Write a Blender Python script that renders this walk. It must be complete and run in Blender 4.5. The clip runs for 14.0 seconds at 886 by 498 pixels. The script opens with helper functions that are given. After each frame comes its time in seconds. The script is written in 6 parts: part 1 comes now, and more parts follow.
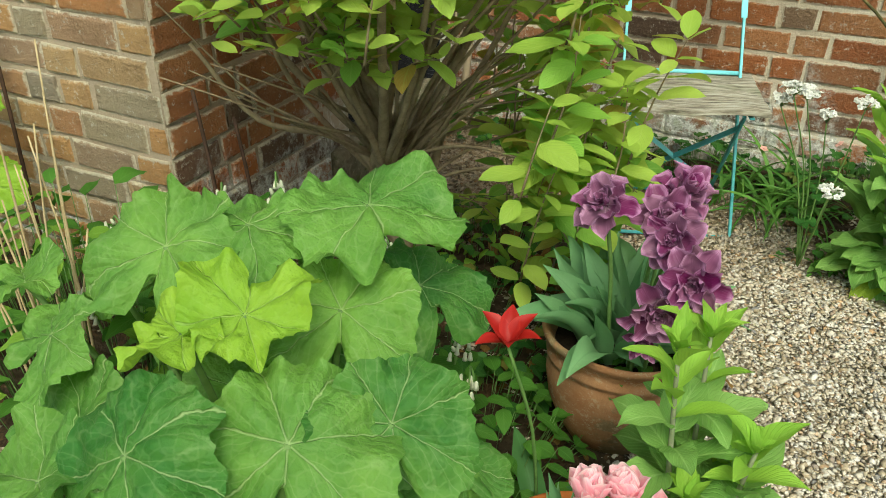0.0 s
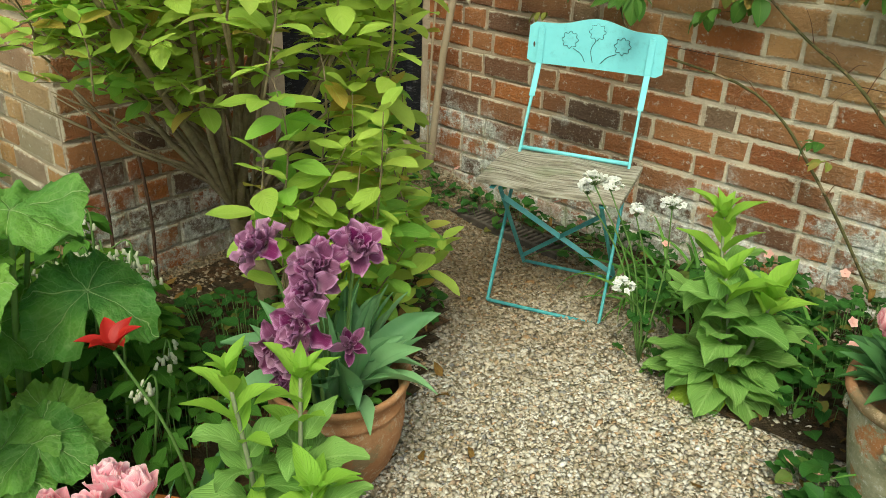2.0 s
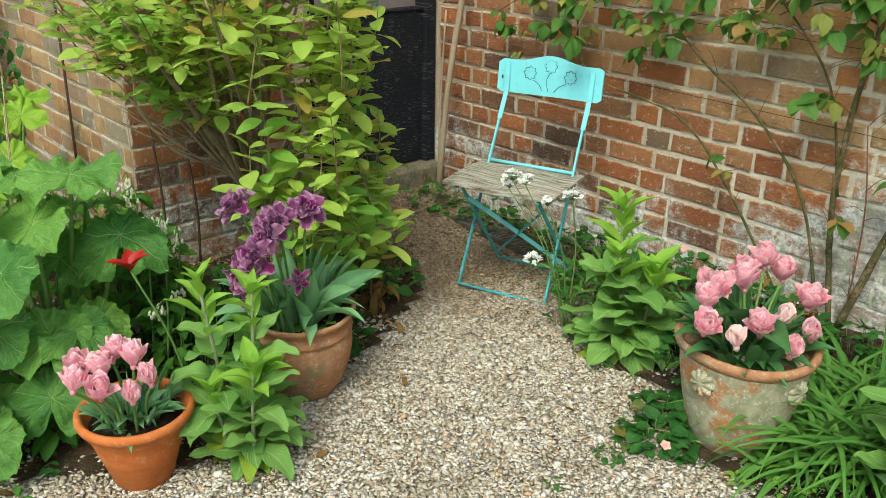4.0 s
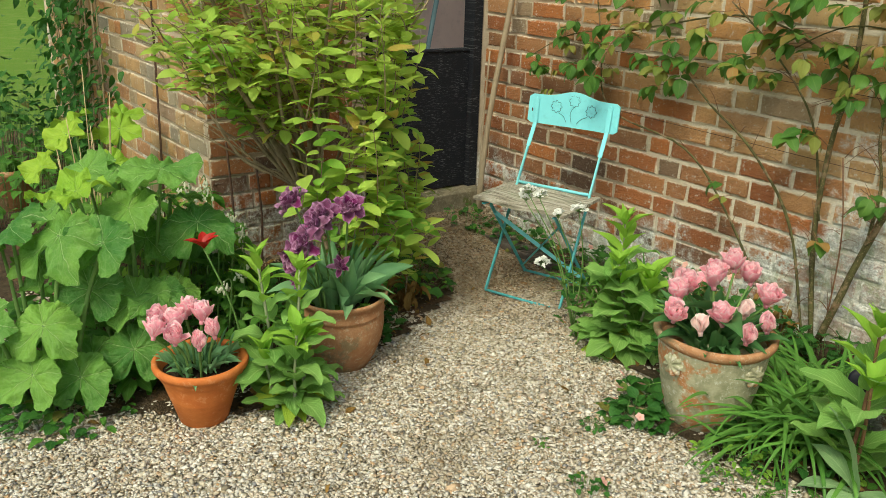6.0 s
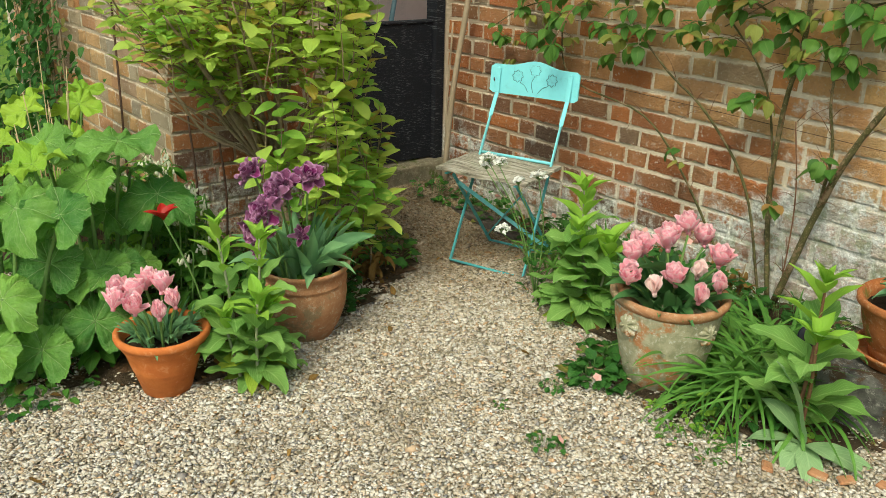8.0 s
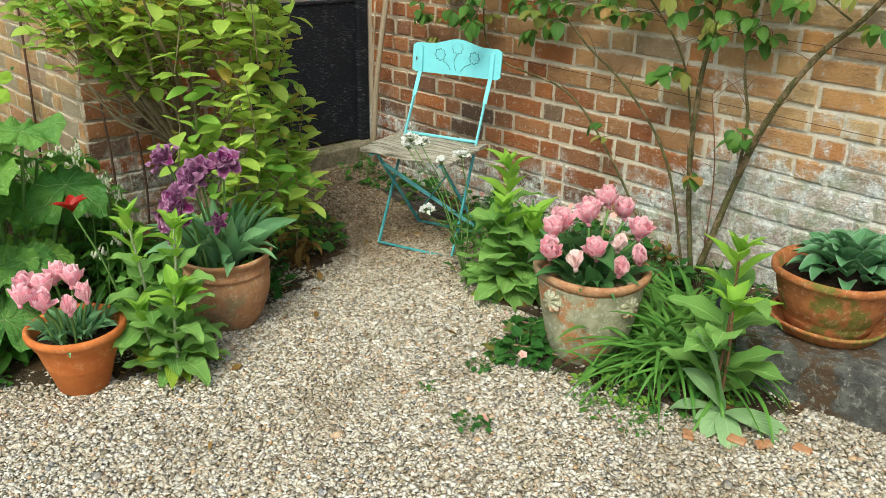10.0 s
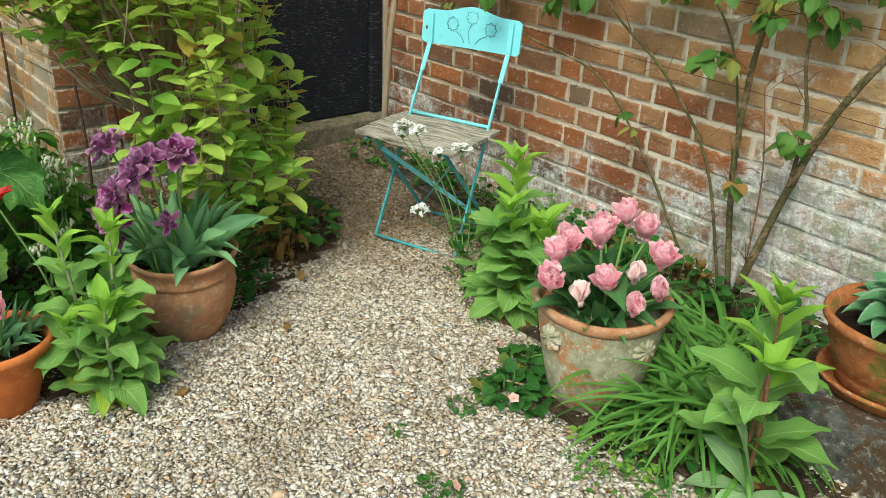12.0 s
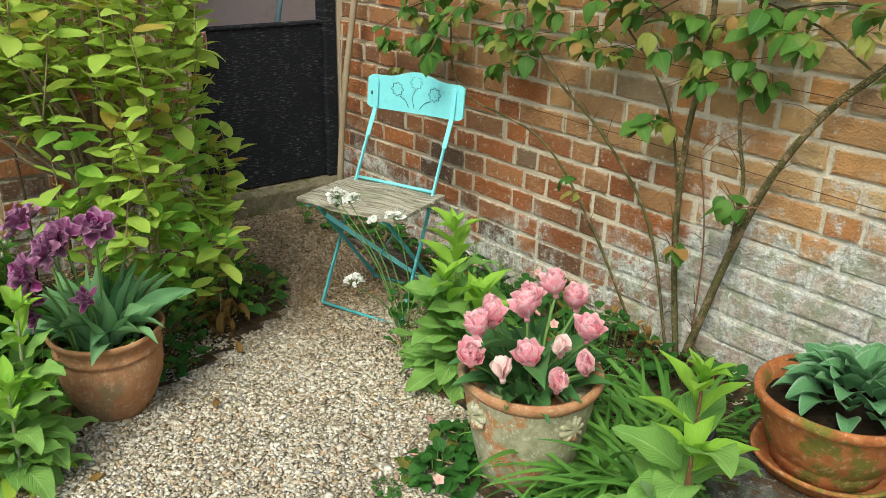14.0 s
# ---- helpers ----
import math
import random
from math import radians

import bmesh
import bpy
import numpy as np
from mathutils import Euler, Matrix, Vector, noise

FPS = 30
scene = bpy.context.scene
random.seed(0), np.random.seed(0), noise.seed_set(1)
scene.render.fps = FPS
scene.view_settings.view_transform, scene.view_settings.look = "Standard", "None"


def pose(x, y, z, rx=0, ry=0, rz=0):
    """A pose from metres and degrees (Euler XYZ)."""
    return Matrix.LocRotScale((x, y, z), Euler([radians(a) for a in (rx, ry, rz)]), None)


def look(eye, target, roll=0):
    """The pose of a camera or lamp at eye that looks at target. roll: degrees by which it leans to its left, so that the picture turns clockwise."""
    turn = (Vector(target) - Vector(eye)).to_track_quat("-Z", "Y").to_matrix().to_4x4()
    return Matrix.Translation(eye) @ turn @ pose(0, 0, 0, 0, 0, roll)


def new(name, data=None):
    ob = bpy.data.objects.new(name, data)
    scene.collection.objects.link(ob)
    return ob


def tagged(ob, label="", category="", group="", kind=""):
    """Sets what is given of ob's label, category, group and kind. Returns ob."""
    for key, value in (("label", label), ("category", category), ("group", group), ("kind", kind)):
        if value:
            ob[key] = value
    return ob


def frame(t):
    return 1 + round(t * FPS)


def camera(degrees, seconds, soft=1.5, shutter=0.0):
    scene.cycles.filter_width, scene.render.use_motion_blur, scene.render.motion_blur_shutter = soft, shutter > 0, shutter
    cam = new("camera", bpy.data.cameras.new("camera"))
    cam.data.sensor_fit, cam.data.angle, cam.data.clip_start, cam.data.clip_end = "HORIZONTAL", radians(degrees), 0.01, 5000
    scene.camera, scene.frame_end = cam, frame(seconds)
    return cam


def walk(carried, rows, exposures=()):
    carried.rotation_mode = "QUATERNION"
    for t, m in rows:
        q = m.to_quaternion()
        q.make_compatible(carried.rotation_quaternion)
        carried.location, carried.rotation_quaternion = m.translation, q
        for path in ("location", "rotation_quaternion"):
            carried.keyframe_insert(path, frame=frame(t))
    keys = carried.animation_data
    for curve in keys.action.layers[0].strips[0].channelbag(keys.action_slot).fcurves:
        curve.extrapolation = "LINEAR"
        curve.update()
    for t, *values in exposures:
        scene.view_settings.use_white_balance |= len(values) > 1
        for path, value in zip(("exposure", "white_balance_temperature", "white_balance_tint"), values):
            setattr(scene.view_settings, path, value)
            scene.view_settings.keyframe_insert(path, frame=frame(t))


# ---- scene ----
cam = camera(55.3, 14.0, 0.5)
PATH = [
    (0, (0.245, 0.06, 1.262), (-0.533, 1.611, 0.267), -0.1),
    (0.5, (0.447, 0.213, 1.244), (-0.397, 1.709, 0.221), 0.7),
    (1, (0.675, 0.305, 1.248), (-0.331, 1.709, 0.239), 1.1),
    (1.5, (0.943, 0.348, 1.295), (-0.177, 1.722, 0.368), 2.0),
    (2, (1.135, 0.479, 1.308), (-0.044, 1.846, 0.446), 2.2),
    (2.5, (1.319, 0.544, 1.321), (0.055, 1.859, 0.501), 1.5),
    (3, (1.585, 0.506, 1.341), (0.26, 1.769, 0.534), 0.7),
    (3.2, (1.663, 0.488, 1.354), (0.317, 1.736, 0.559), 0.6),
    (5.3, (2.281, 0.124, 1.396), (0.821, 1.299, 0.697), 1.6),
    (5.5, (2.33, 0.131, 1.401), (0.843, 1.282, 0.72), 1.6),
    (6, (2.372, 0.147, 1.396), (0.862, 1.278, 0.733), 1.9),
    (6.5, (2.409, 0.165, 1.38), (0.898, 1.296, 0.717), 1.8),
    (7, (2.427, 0.163, 1.377), (0.939, 1.305, 0.682), 1.6),
    (9.3, (2.468, 0.201, 1.364), (1.036, 1.4, 0.648), 1.0),
    (9.5, (2.474, 0.207, 1.371), (1.062, 1.423, 0.645), 1.1),
    (10, (2.465, 0.244, 1.362), (1.098, 1.498, 0.615), 0.9),
    (10.5, (2.4, 0.342, 1.356), (1.066, 1.62, 0.589), 0.8),
    (11, (2.3, 0.455, 1.368), (0.976, 1.741, 0.597), 1.0),
    (11.5, (2.228, 0.544, 1.365), (0.891, 1.804, 0.575), 1.8),
    (12, (2.227, 0.683, 1.364), (0.824, 1.826, 0.514), 2.0),
    (12.5, (2.259, 0.806, 1.359), (0.795, 1.849, 0.481), 2.1),
    (13, (2.286, 0.868, 1.364), (0.803, 1.895, 0.501), 1.6),
    (13.5, (2.286, 0.88, 1.372), (0.832, 1.98, 0.551), 1.2),
    (14, (2.282, 0.889, 1.388), (0.841, 2.065, 0.653), 1.2),
]
EXPOSURES = [(0.0, 0.55, 6700, -9), (2.3, 0.51, 6800, -9), (3.1, 0.60, 5900, -3), (5.3, 0.50, 6900, -6), (7.2, 0.48, 6900, -6), (9.4, 0.60, 6450, -3),
             (11.2, 0.61, 6200, -3), (14.0, 0.59, 6450, -3)]
walk(cam, [(t, look(eye, target, roll)) for t, eye, target, roll in PATH], EXPOSURES)

# ---- world and light: a bright overcast day ----
world = bpy.data.worlds.new("world")
scene.world = world
world.use_nodes = True
wnt = world.node_tree
sky = wnt.nodes.new("ShaderNodeTexSky")
sky.sky_type, sky.sun_disc = "NISHITA", False
SUN_UP, SUN_TURN = radians(52), radians(150)
sky.sun_elevation, sky.sun_rotation = SUN_UP, SUN_TURN
sky.air_density, sky.dust_density, sky.ozone_density = 1.0, 4.0, 1.0
wnt.links.new(sky.outputs[0], wnt.nodes["Background"].inputs[0])
wnt.nodes["Background"].inputs[1].default_value = 0.15
sun = new("sun", bpy.data.lights.new("sun", "SUN"))
sun.data.energy, sun.data.angle, sun.data.color = 1.5, radians(25), (1.0, 0.95, 0.86)
sun_dir = Vector((math.sin(SUN_TURN) * math.cos(SUN_UP), math.cos(SUN_TURN) * math.cos(SUN_UP), math.sin(SUN_UP)))
sun.matrix_basis = Matrix.Translation((0, 0, 6)) @ sun_dir.to_track_quat("Z", "Y").to_matrix().to_4x4()

rng = np.random.default_rng(7)
R = random.Random(11)


# ---- material helpers ----
class Mat:
    """A node material under construction."""

    def __init__(self, name, rough=0.6, spec=0.3):
        self.m = bpy.data.materials.new(name)
        self.m.use_nodes = True
        self.t = self.m.node_tree
        self.b = self.t.nodes["Principled BSDF"]
        self.b.inputs["Roughness"].default_value = rough
        self.b.inputs["Specular IOR Level"].default_value = spec

    def node(self, kind, ins=(), **attrs):
        n = self.t.nodes.new("ShaderNode" + kind)
        if "operation" in attrs:
            n.operation = attrs["operation"]
        if "use_clamp" in attrs:
            n.use_clamp = attrs["use_clamp"]
        if "data_type" in attrs:
            n.data_type, n.blend_type = attrs["data_type"], attrs["blend_type"]
        if "interpolation_type" in attrs:
            n.interpolation_type = attrs["interpolation_type"]
        if "feature" in attrs:
            n.feature = attrs["feature"]
        for k, v in dict(ins).items():
            self.put(v, n.inputs[k])
        return n

    def put(self, v, socket):
        if hasattr(v, "is_output"):
            self.t.links.new(v, socket)
        elif isinstance(v, tuple) and len(v) == 3 and socket.type == "RGBA":
            socket.default_value = (*v, 1)
        else:
            socket.default_value = v

    def math(self, op, a, b=0.0, clamp=False):
        return self.node("Math", {0: a, 1: b}, operation=op, use_clamp=clamp).outputs[0]

    def mix(self, f, a, b, mode="MIX"):
        n = self.node("Mix", {0: f, 6: a, 7: b}, data_type="RGBA", blend_type=mode)
        return n.outputs[2]

    def step(self, v, lo, hi):
        return self.node("MapRange", {0: v, 1: lo, 2: hi}, interpolation_type="SMOOTHSTEP").outputs[0]

    def noise(self, scale, vec=None, detail=4.0, rough=0.6):
        n = self.node("TexNoise", {"Scale": scale, "Detail": detail, "Roughness": rough})
        if vec is not None:
            self.put(vec, n.inputs["Vector"])
        return n.outputs[0]

    def ramp(self, f, stops):
        n = self.node("ValToRGB", {0: f})
        while len(n.color_ramp.elements) < len(stops):
            n.color_ramp.elements.new(0.5)
        for e, (p, c) in zip(n.color_ramp.elements, stops):
            e.position, e.color = p, (*c, 1)
        return n.outputs[0]

    def pos(self):
        return self.node("NewGeometry").outputs["Position"]

    def rand(self):
        """A random number for each object and each loose piece of a mesh."""
        a = self.node("ObjectInfo").outputs["Random"]
        b = self.node("NewGeometry").outputs["Random Per Island"]
        return self.math("FRACT", self.math("ADD", a, b))

    def bump(self, h, strength=0.3, dist=0.005):
        n = self.node("Bump", {"Height": h, "Strength": strength, "Distance": dist})
        self.put(n.outputs[0], self.b.inputs["Normal"])
        return n.outputs[0]

    def col(self, c):
        self.put(c, self.b.inputs["Base Color"])


def leaf_mat(name, dark, light, vein, veins=7.0, slant=1.1, rough=0.45, thin=0.25, edge=None, old=None, relief=0.5, net=0.0):
    """A leaf with midrib and side veins laid out by its UV map, puckered between them by net."""
    k = Mat(name, rough + 0.1, 0.18)
    dark, light, vein = [(a * 0.82, b, c * 0.62) for a, b, c in (dark, light, vein)]
    uv = k.node("UVMap").outputs[0]
    sp = k.node("SeparateXYZ", {0: uv})
    side = k.math("ABSOLUTE", k.math("SUBTRACT", sp.outputs[0], 0.5))
    along = sp.outputs[1]
    mid = k.math("SUBTRACT", 1.0, k.step(side, 0.012, 0.05))
    wave = k.math("PINGPONG", k.math("MULTIPLY", k.math("SUBTRACT", along, k.math("MULTIPLY", side, slant)), veins), 0.5)
    sidev = k.math("SUBTRACT", 1.0, k.step(wave, 0.03, 0.14))
    v = k.math("MAXIMUM", mid, k.math("MULTIPLY", sidev, 0.55))
    p = k.pos()
    fine = k.noise(160.0, p, 3)
    broad = k.noise(9.0, p, 3)
    r = k.rand()
    f = k.math("ADD", k.math("MULTIPLY", r, 0.6), k.math("MULTIPLY", k.math("SUBTRACT", broad, 0.3), 0.8), True)
    c = k.mix(f, dark, light)
    c = k.mix(k.math("MULTIPLY", fine, 0.25), c, tuple(x * 0.6 for x in dark))
    if edge:
        c = k.mix(k.math("MULTIPLY", k.step(side, 0.36, 0.5), 0.8), c, edge)
    if old:
        c = k.mix(k.math("MULTIPLY", k.step(r, 0.9, 0.97), 0.75), c, old)
    c = k.mix(k.math("MULTIPLY", v, 0.45), c, vein)
    k.col(c)
    h = k.math("ADD", k.math("MULTIPLY", sidev, -0.6), k.math("MULTIPLY", fine, 0.5))
    if net:
        cells = k.node("VectorMath", {0: uv, 1: (13.0, 28.0, 1.0)}, operation="MULTIPLY").outputs[0]
        pucker = k.node("TexVoronoi", {"Vector": cells, "Scale": 1.0}, feature="DISTANCE_TO_EDGE").outputs[0]
        c = k.mix(k.math("MULTIPLY", k.math("SUBTRACT", 1.0, k.step(pucker, 0.02, 0.16)), 0.05 * net), c, tuple(x * 0.8 for x in dark))
        k.col(c)
        h = k.math("ADD", h, k.math("MULTIPLY", k.step(pucker, 0.0, 0.4), 0.28 * net))
    nrm = k.bump(h, relief, 0.002 + 0.002 * net)
    tr = k.node("BsdfTranslucent", {"Color": k.mix(0.5, c, tuple(min(1, x * 1.6) for x in light)), "Normal": nrm})
    ms = k.node("MixShader", {0: thin, 1: k.b.outputs[0], 2: tr.outputs[0]})
    k.put(ms.outputs[0], k.t.nodes["Material Output"].inputs[0])
    return k.m


def petal_mat(name, heart, body, rim, thin=0.3, streak=0.5):
    """A petal: heart colour at its foot and middle, body colour, paler rim, fine streaks along it."""
    k = Mat(name, 0.45, 0.25)
    uv = k.node("UVMap").outputs[0]
    sp = k.node("SeparateXYZ", {0: uv})
    side = k.math("ABSOLUTE", k.math("SUBTRACT", sp.outputs[0], 0.5))
    sc = k.node("VectorMath", {0: uv, 1: (28.0, 2.0, 1.0)}, operation="MULTIPLY").outputs[0]
    st = k.noise(1.0, sc, 3)
    r = k.rand()
    c = k.mix(k.math("MULTIPLY", k.math("SUBTRACT", 1.0, k.step(sp.outputs[1], 0.0, 0.35)), 0.9), body, heart)
    far = k.math("MAXIMUM", k.step(side, 0.28, 0.48), k.step(sp.outputs[1], 0.82, 1.0))
    far = k.math("MULTIPLY", far, k.step(st, 0.3, 0.62))
    c = k.mix(k.math("MULTIPLY", far, 0.9), c, rim)
    c = k.mix(k.math("MULTIPLY", k.step(st, 0.5, 0.75), streak), c, rim)
    c = k.mix(k.math("MULTIPLY", r, 0.3), c, heart)
    k.col(c)
    k.bump(st, 0.3, 0.001)
    tr = k.node("BsdfTranslucent", {"Color": c})
    ms = k.node("MixShader", {0: thin, 1: k.b.outputs[0], 2: tr.outputs[0]})
    k.put(ms.outputs[0], k.t.nodes["Material Output"].inputs[0])
    return k.m


def plain_mat(name, a, b, scale=20.0, rough=0.7, bump=0.3, spec=0.25, metal=0.0, c3=None, dist=0.003, c4=None):
    """Two colours mixed by noise at two scales, with fine relief."""
    k = Mat(name, rough, spec)
    k.b.inputs["Metallic"].default_value = metal
    p = k.node("TexCoord").outputs["Object"]
    n1, n2 = k.noise(scale, p, 5), k.noise(scale * 7, p, 4)
    f = k.math("ADD", k.math("MULTIPLY", k.step(n1, 0.3, 0.7), 0.7), k.math("MULTIPLY", n2, 0.3))
    c = k.mix(f, a, b)
    if c3:
        n3 = k.noise(scale * 0.35, p, 6, 0.7)
        c = k.mix(k.step(n3, 0.52, 0.6), c, c3)
    n4 = k.noise(scale * 2.5, p, 8, 0.8)
    if c4:
        c = k.mix(k.math("MULTIPLY", k.step(n4, 0.53, 0.62), 0.75), c, c4)
    c = k.mix(k.math("MULTIPLY", k.step(n4, 0.5, 0.3), 0.35), c, tuple(v * 0.5 for v in a))
    k.col(c)
    k.bump(k.math("ADD", k.math("ADD", n1, k.math("MULTIPLY", n4, 0.8)), k.math("MULTIPLY", n2, 0.5)), bump, dist)
    return k.m


def salts(k, p, c, top, bloom, moss):
    """Lime, salt bloom and green algae that rise from the ground in patches."""
    z = k.node("SeparateXYZ", {0: p})
    low = k.math("SUBTRACT", top, z.outputs[2])
    right = k.step(z.outputs[0], 0.35, 1.0)
    n3 = k.noise(3.0, p, 6, 0.7)
    amount = k.math("ADD", k.math("MULTIPLY", low, 2.0), k.math("MULTIPLY", k.math("SUBTRACT", n3, 0.52), 2.6))
    amount = k.math("ADD", amount, k.math("MULTIPLY", right, 0.78))
    patch = k.step(k.noise(15.0, p, 8, 0.8), 0.42, 0.56)
    white = k.math("MULTIPLY", k.step(amount, 0.0, 0.45), k.math("MAXIMUM", patch, k.math("MULTIPLY", k.step(amount, 0.35, 0.9), 0.62)))
    tone = k.mix(k.step(k.noise(55.0, p, 8, 0.8), 0.36, 0.62), (0.38, 0.39, 0.35), (0.88, 0.89, 0.86))
    c = k.mix(k.math("MULTIPLY", white, 0.93 * bloom), c, tone)
    green = k.math("MULTIPLY", k.step(k.math("SUBTRACT", amount, 0.35), 0.0, 0.4), k.step(k.noise(9.0, p, 7, 0.75), 0.48, 0.6))
    return k.mix(k.math("MULTIPLY", green, moss), c, (0.25, 0.30, 0.14))


def brick_mat(name, tan, red, top=0.37, bloom=1.0, moss=0.55, edge=(0.58, 1.12)):
    """Fired clay, brick by brick: redder bricks low by the corner, darkened with the shade there, tan ones above."""
    k = Mat(name, 0.9, 0.12)
    p = k.pos()
    r = k.rand()
    sp = k.node("SeparateXYZ", {0: p})
    n1, n2 = k.noise(14.0, p, 5), k.noise(120.0, p, 4)
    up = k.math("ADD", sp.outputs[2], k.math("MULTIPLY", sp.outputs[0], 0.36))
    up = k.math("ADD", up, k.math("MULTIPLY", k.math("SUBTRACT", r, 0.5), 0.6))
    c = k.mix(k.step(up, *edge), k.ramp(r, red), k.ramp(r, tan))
    c = k.mix(k.math("MULTIPLY", k.step(n1, 0.42, 0.74), 0.3), c, (0.16, 0.09, 0.05))
    c = k.mix(k.math("MULTIPLY", k.step(n2, 0.52, 0.8), 0.5), c, (0.44, 0.33, 0.21))
    c = k.mix(k.math("MULTIPLY", k.step(k.noise(45.0, p, 8, 0.8), 0.57, 0.63), 0.7), c, (0.62, 0.57, 0.48))
    c = k.mix(k.math("MULTIPLY", k.step(k.noise(75.0, p, 8, 0.8), 0.44, 0.34), 0.4), c, (0.10, 0.06, 0.04))
    gen = k.node("SeparateXYZ", {0: k.node("TexCoord").outputs["Generated"]})
    ends = k.math("MULTIPLY", k.math("MINIMUM", gen.outputs[0], k.math("SUBTRACT", 1.0, gen.outputs[0])), 0.226)
    beds = k.math("MULTIPLY", k.math("MINIMUM", gen.outputs[2], k.math("SUBTRACT", 1.0, gen.outputs[2])), 0.075)
    rim = k.math("SUBTRACT", k.math("MULTIPLY", k.noise(38.0, p, 6, 0.7), 0.027), k.math("MINIMUM", ends, beds))
    c = k.mix(k.math("MULTIPLY", k.step(rim, 0.004, 0.011), 0.8), c, (0.66, 0.60, 0.47))
    k.col(salts(k, p, c, top, bloom, moss))
    k.bump(k.math("ADD", n1, k.math("ADD", k.math("MULTIPLY", n2, 0.9), k.noise(40.0, p, 8, 0.8))), 1.0, 0.012)
    return k.m


def mortar_mat():
    k = Mat("lime_mortar", 0.95, 0.1)
    p = k.pos()
    n1, n2 = k.noise(9.0, p, 5), k.noise(70.0, p, 5, 0.7)
    c = k.mix(n2, (0.54, 0.46, 0.34), (0.88, 0.80, 0.66))
    c = k.mix(k.math("MULTIPLY", k.step(n1, 0.50, 0.68), 0.45), c, (0.36, 0.31, 0.22))
    # mortar mixed browner and darker west of the chair, varied by noise
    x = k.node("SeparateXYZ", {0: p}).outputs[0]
    browned = k.step(k.math("ADD", x, k.math("MULTIPLY", k.math("SUBTRACT", k.noise(3.5, p, 5), 0.5), 1.4)), 0.35, -0.5)
    c = k.mix(k.math("MULTIPLY", browned, 0.62), c, (0.33, 0.23, 0.15))
    k.col(salts(k, p, c, 0.37, 0.95, 0.55))
    k.bump(k.math("ADD", n2, k.noise(200.0, p, 3)), 0.9, 0.008)
    return k.m


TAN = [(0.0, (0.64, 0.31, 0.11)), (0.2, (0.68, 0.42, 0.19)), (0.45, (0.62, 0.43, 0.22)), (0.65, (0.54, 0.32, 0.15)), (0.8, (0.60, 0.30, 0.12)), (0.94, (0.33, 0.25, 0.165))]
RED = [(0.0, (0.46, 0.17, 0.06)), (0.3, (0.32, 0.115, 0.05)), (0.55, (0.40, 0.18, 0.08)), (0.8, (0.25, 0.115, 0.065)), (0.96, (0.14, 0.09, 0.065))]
BUFF = [(0.0, (0.50, 0.25, 0.10)), (0.3, (0.52, 0.34, 0.17)), (0.5, (0.36, 0.30, 0.21)), (0.7, (0.48, 0.22, 0.09)), (0.82, (0.31, 0.28, 0.22)), (0.95, (0.46, 0.29, 0.14))]
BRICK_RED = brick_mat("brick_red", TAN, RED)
BRICK_BUFF = brick_mat("brick_buff", BUFF, BUFF, 0.05, 0.5, 0.2, (-3.0, -2.0))
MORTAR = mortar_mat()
TERRACOTTA = plain_mat("terracotta", (0.46, 0.125, 0.03), (0.56, 0.185, 0.05), 12, 0.8, 0.2, 0.2, c4=(0.58, 0.24, 0.10))
TERRACOTTA_OLD = plain_mat("old_terracotta", (0.33, 0.15, 0.07), (0.44, 0.24, 0.125), 18, 0.92, 0.7, 0.1, c3=(0.26, 0.19, 0.105), c4=(0.48, 0.36, 0.24), dist=0.004)
TERRACOTTA_PALE = plain_mat("limed_terracotta", (0.22, 0.23, 0.13), (0.46, 0.42, 0.29), 24, 0.95, 0.8, 0.1, c3=(0.42, 0.19, 0.08), c4=(0.60, 0.58, 0.49), dist=0.004)
TERRACOTTA_MOSSY = plain_mat("mossy_terracotta", (0.30, 0.10, 0.035), (0.47, 0.18, 0.065), 22, 0.85, 0.9, 0.12, c3=(0.17, 0.16, 0.035), c4=(0.50, 0.30, 0.17), dist=0.006)
TURQUOISE = plain_mat("turquoise_paint", (0.20, 0.60, 0.66), (0.23, 0.66, 0.71), 12, 0.5, 0.12, 0.3)
# darker teal for the chair's legs, rails and one brace
TEAL_DARK = plain_mat("dark_teal_paint", (0.05, 0.30, 0.32), (0.13, 0.45, 0.47), 25, 0.6, 0.3, 0.3, c3=(0.10, 0.36, 0.39))
DRAWN_LINE = plain_mat("dark_cut_line", (0.03, 0.07, 0.09), (0.05, 0.10, 0.12), 40, 0.8, 0.1)
SOIL = plain_mat("potting_soil", (0.022, 0.016, 0.011), (0.06, 0.042, 0.028), 60, 1.0, 1.0, 0.1, dist=0.012)
BARK = plain_mat("grey_brown_bark", (0.21, 0.155, 0.095), (0.38, 0.30, 0.19), 30, 0.9, 0.7, 0.1, dist=0.006)
ROSE_BARK = plain_mat("rose_bark", (0.06, 0.055, 0.025), (0.14, 0.13, 0.05), 40, 0.85, 0.8, 0.15, c3=(0.24, 0.17, 0.10), dist=0.006)
DRY_STALK = plain_mat("bleached_stalk", (0.40, 0.29, 0.15), (0.58, 0.46, 0.28), 40, 0.8, 0.2)
THORN = plain_mat("pale_thorn", (0.24, 0.17, 0.09), (0.42, 0.31, 0.18), 40, 0.7, 0.1)
STEM_GREEN = plain_mat("green_stem", (0.10, 0.20, 0.05), (0.17, 0.28, 0.08), 30, 0.6, 0.2)
STEM_HAIRY = plain_mat("downy_stem", (0.22, 0.27, 0.14), (0.30, 0.30, 0.20), 40, 0.8, 0.3)
STEM_BROWN = plain_mat("reddish_stem", (0.16, 0.07, 0.04), (0.22, 0.12, 0.06), 40, 0.7, 0.2)
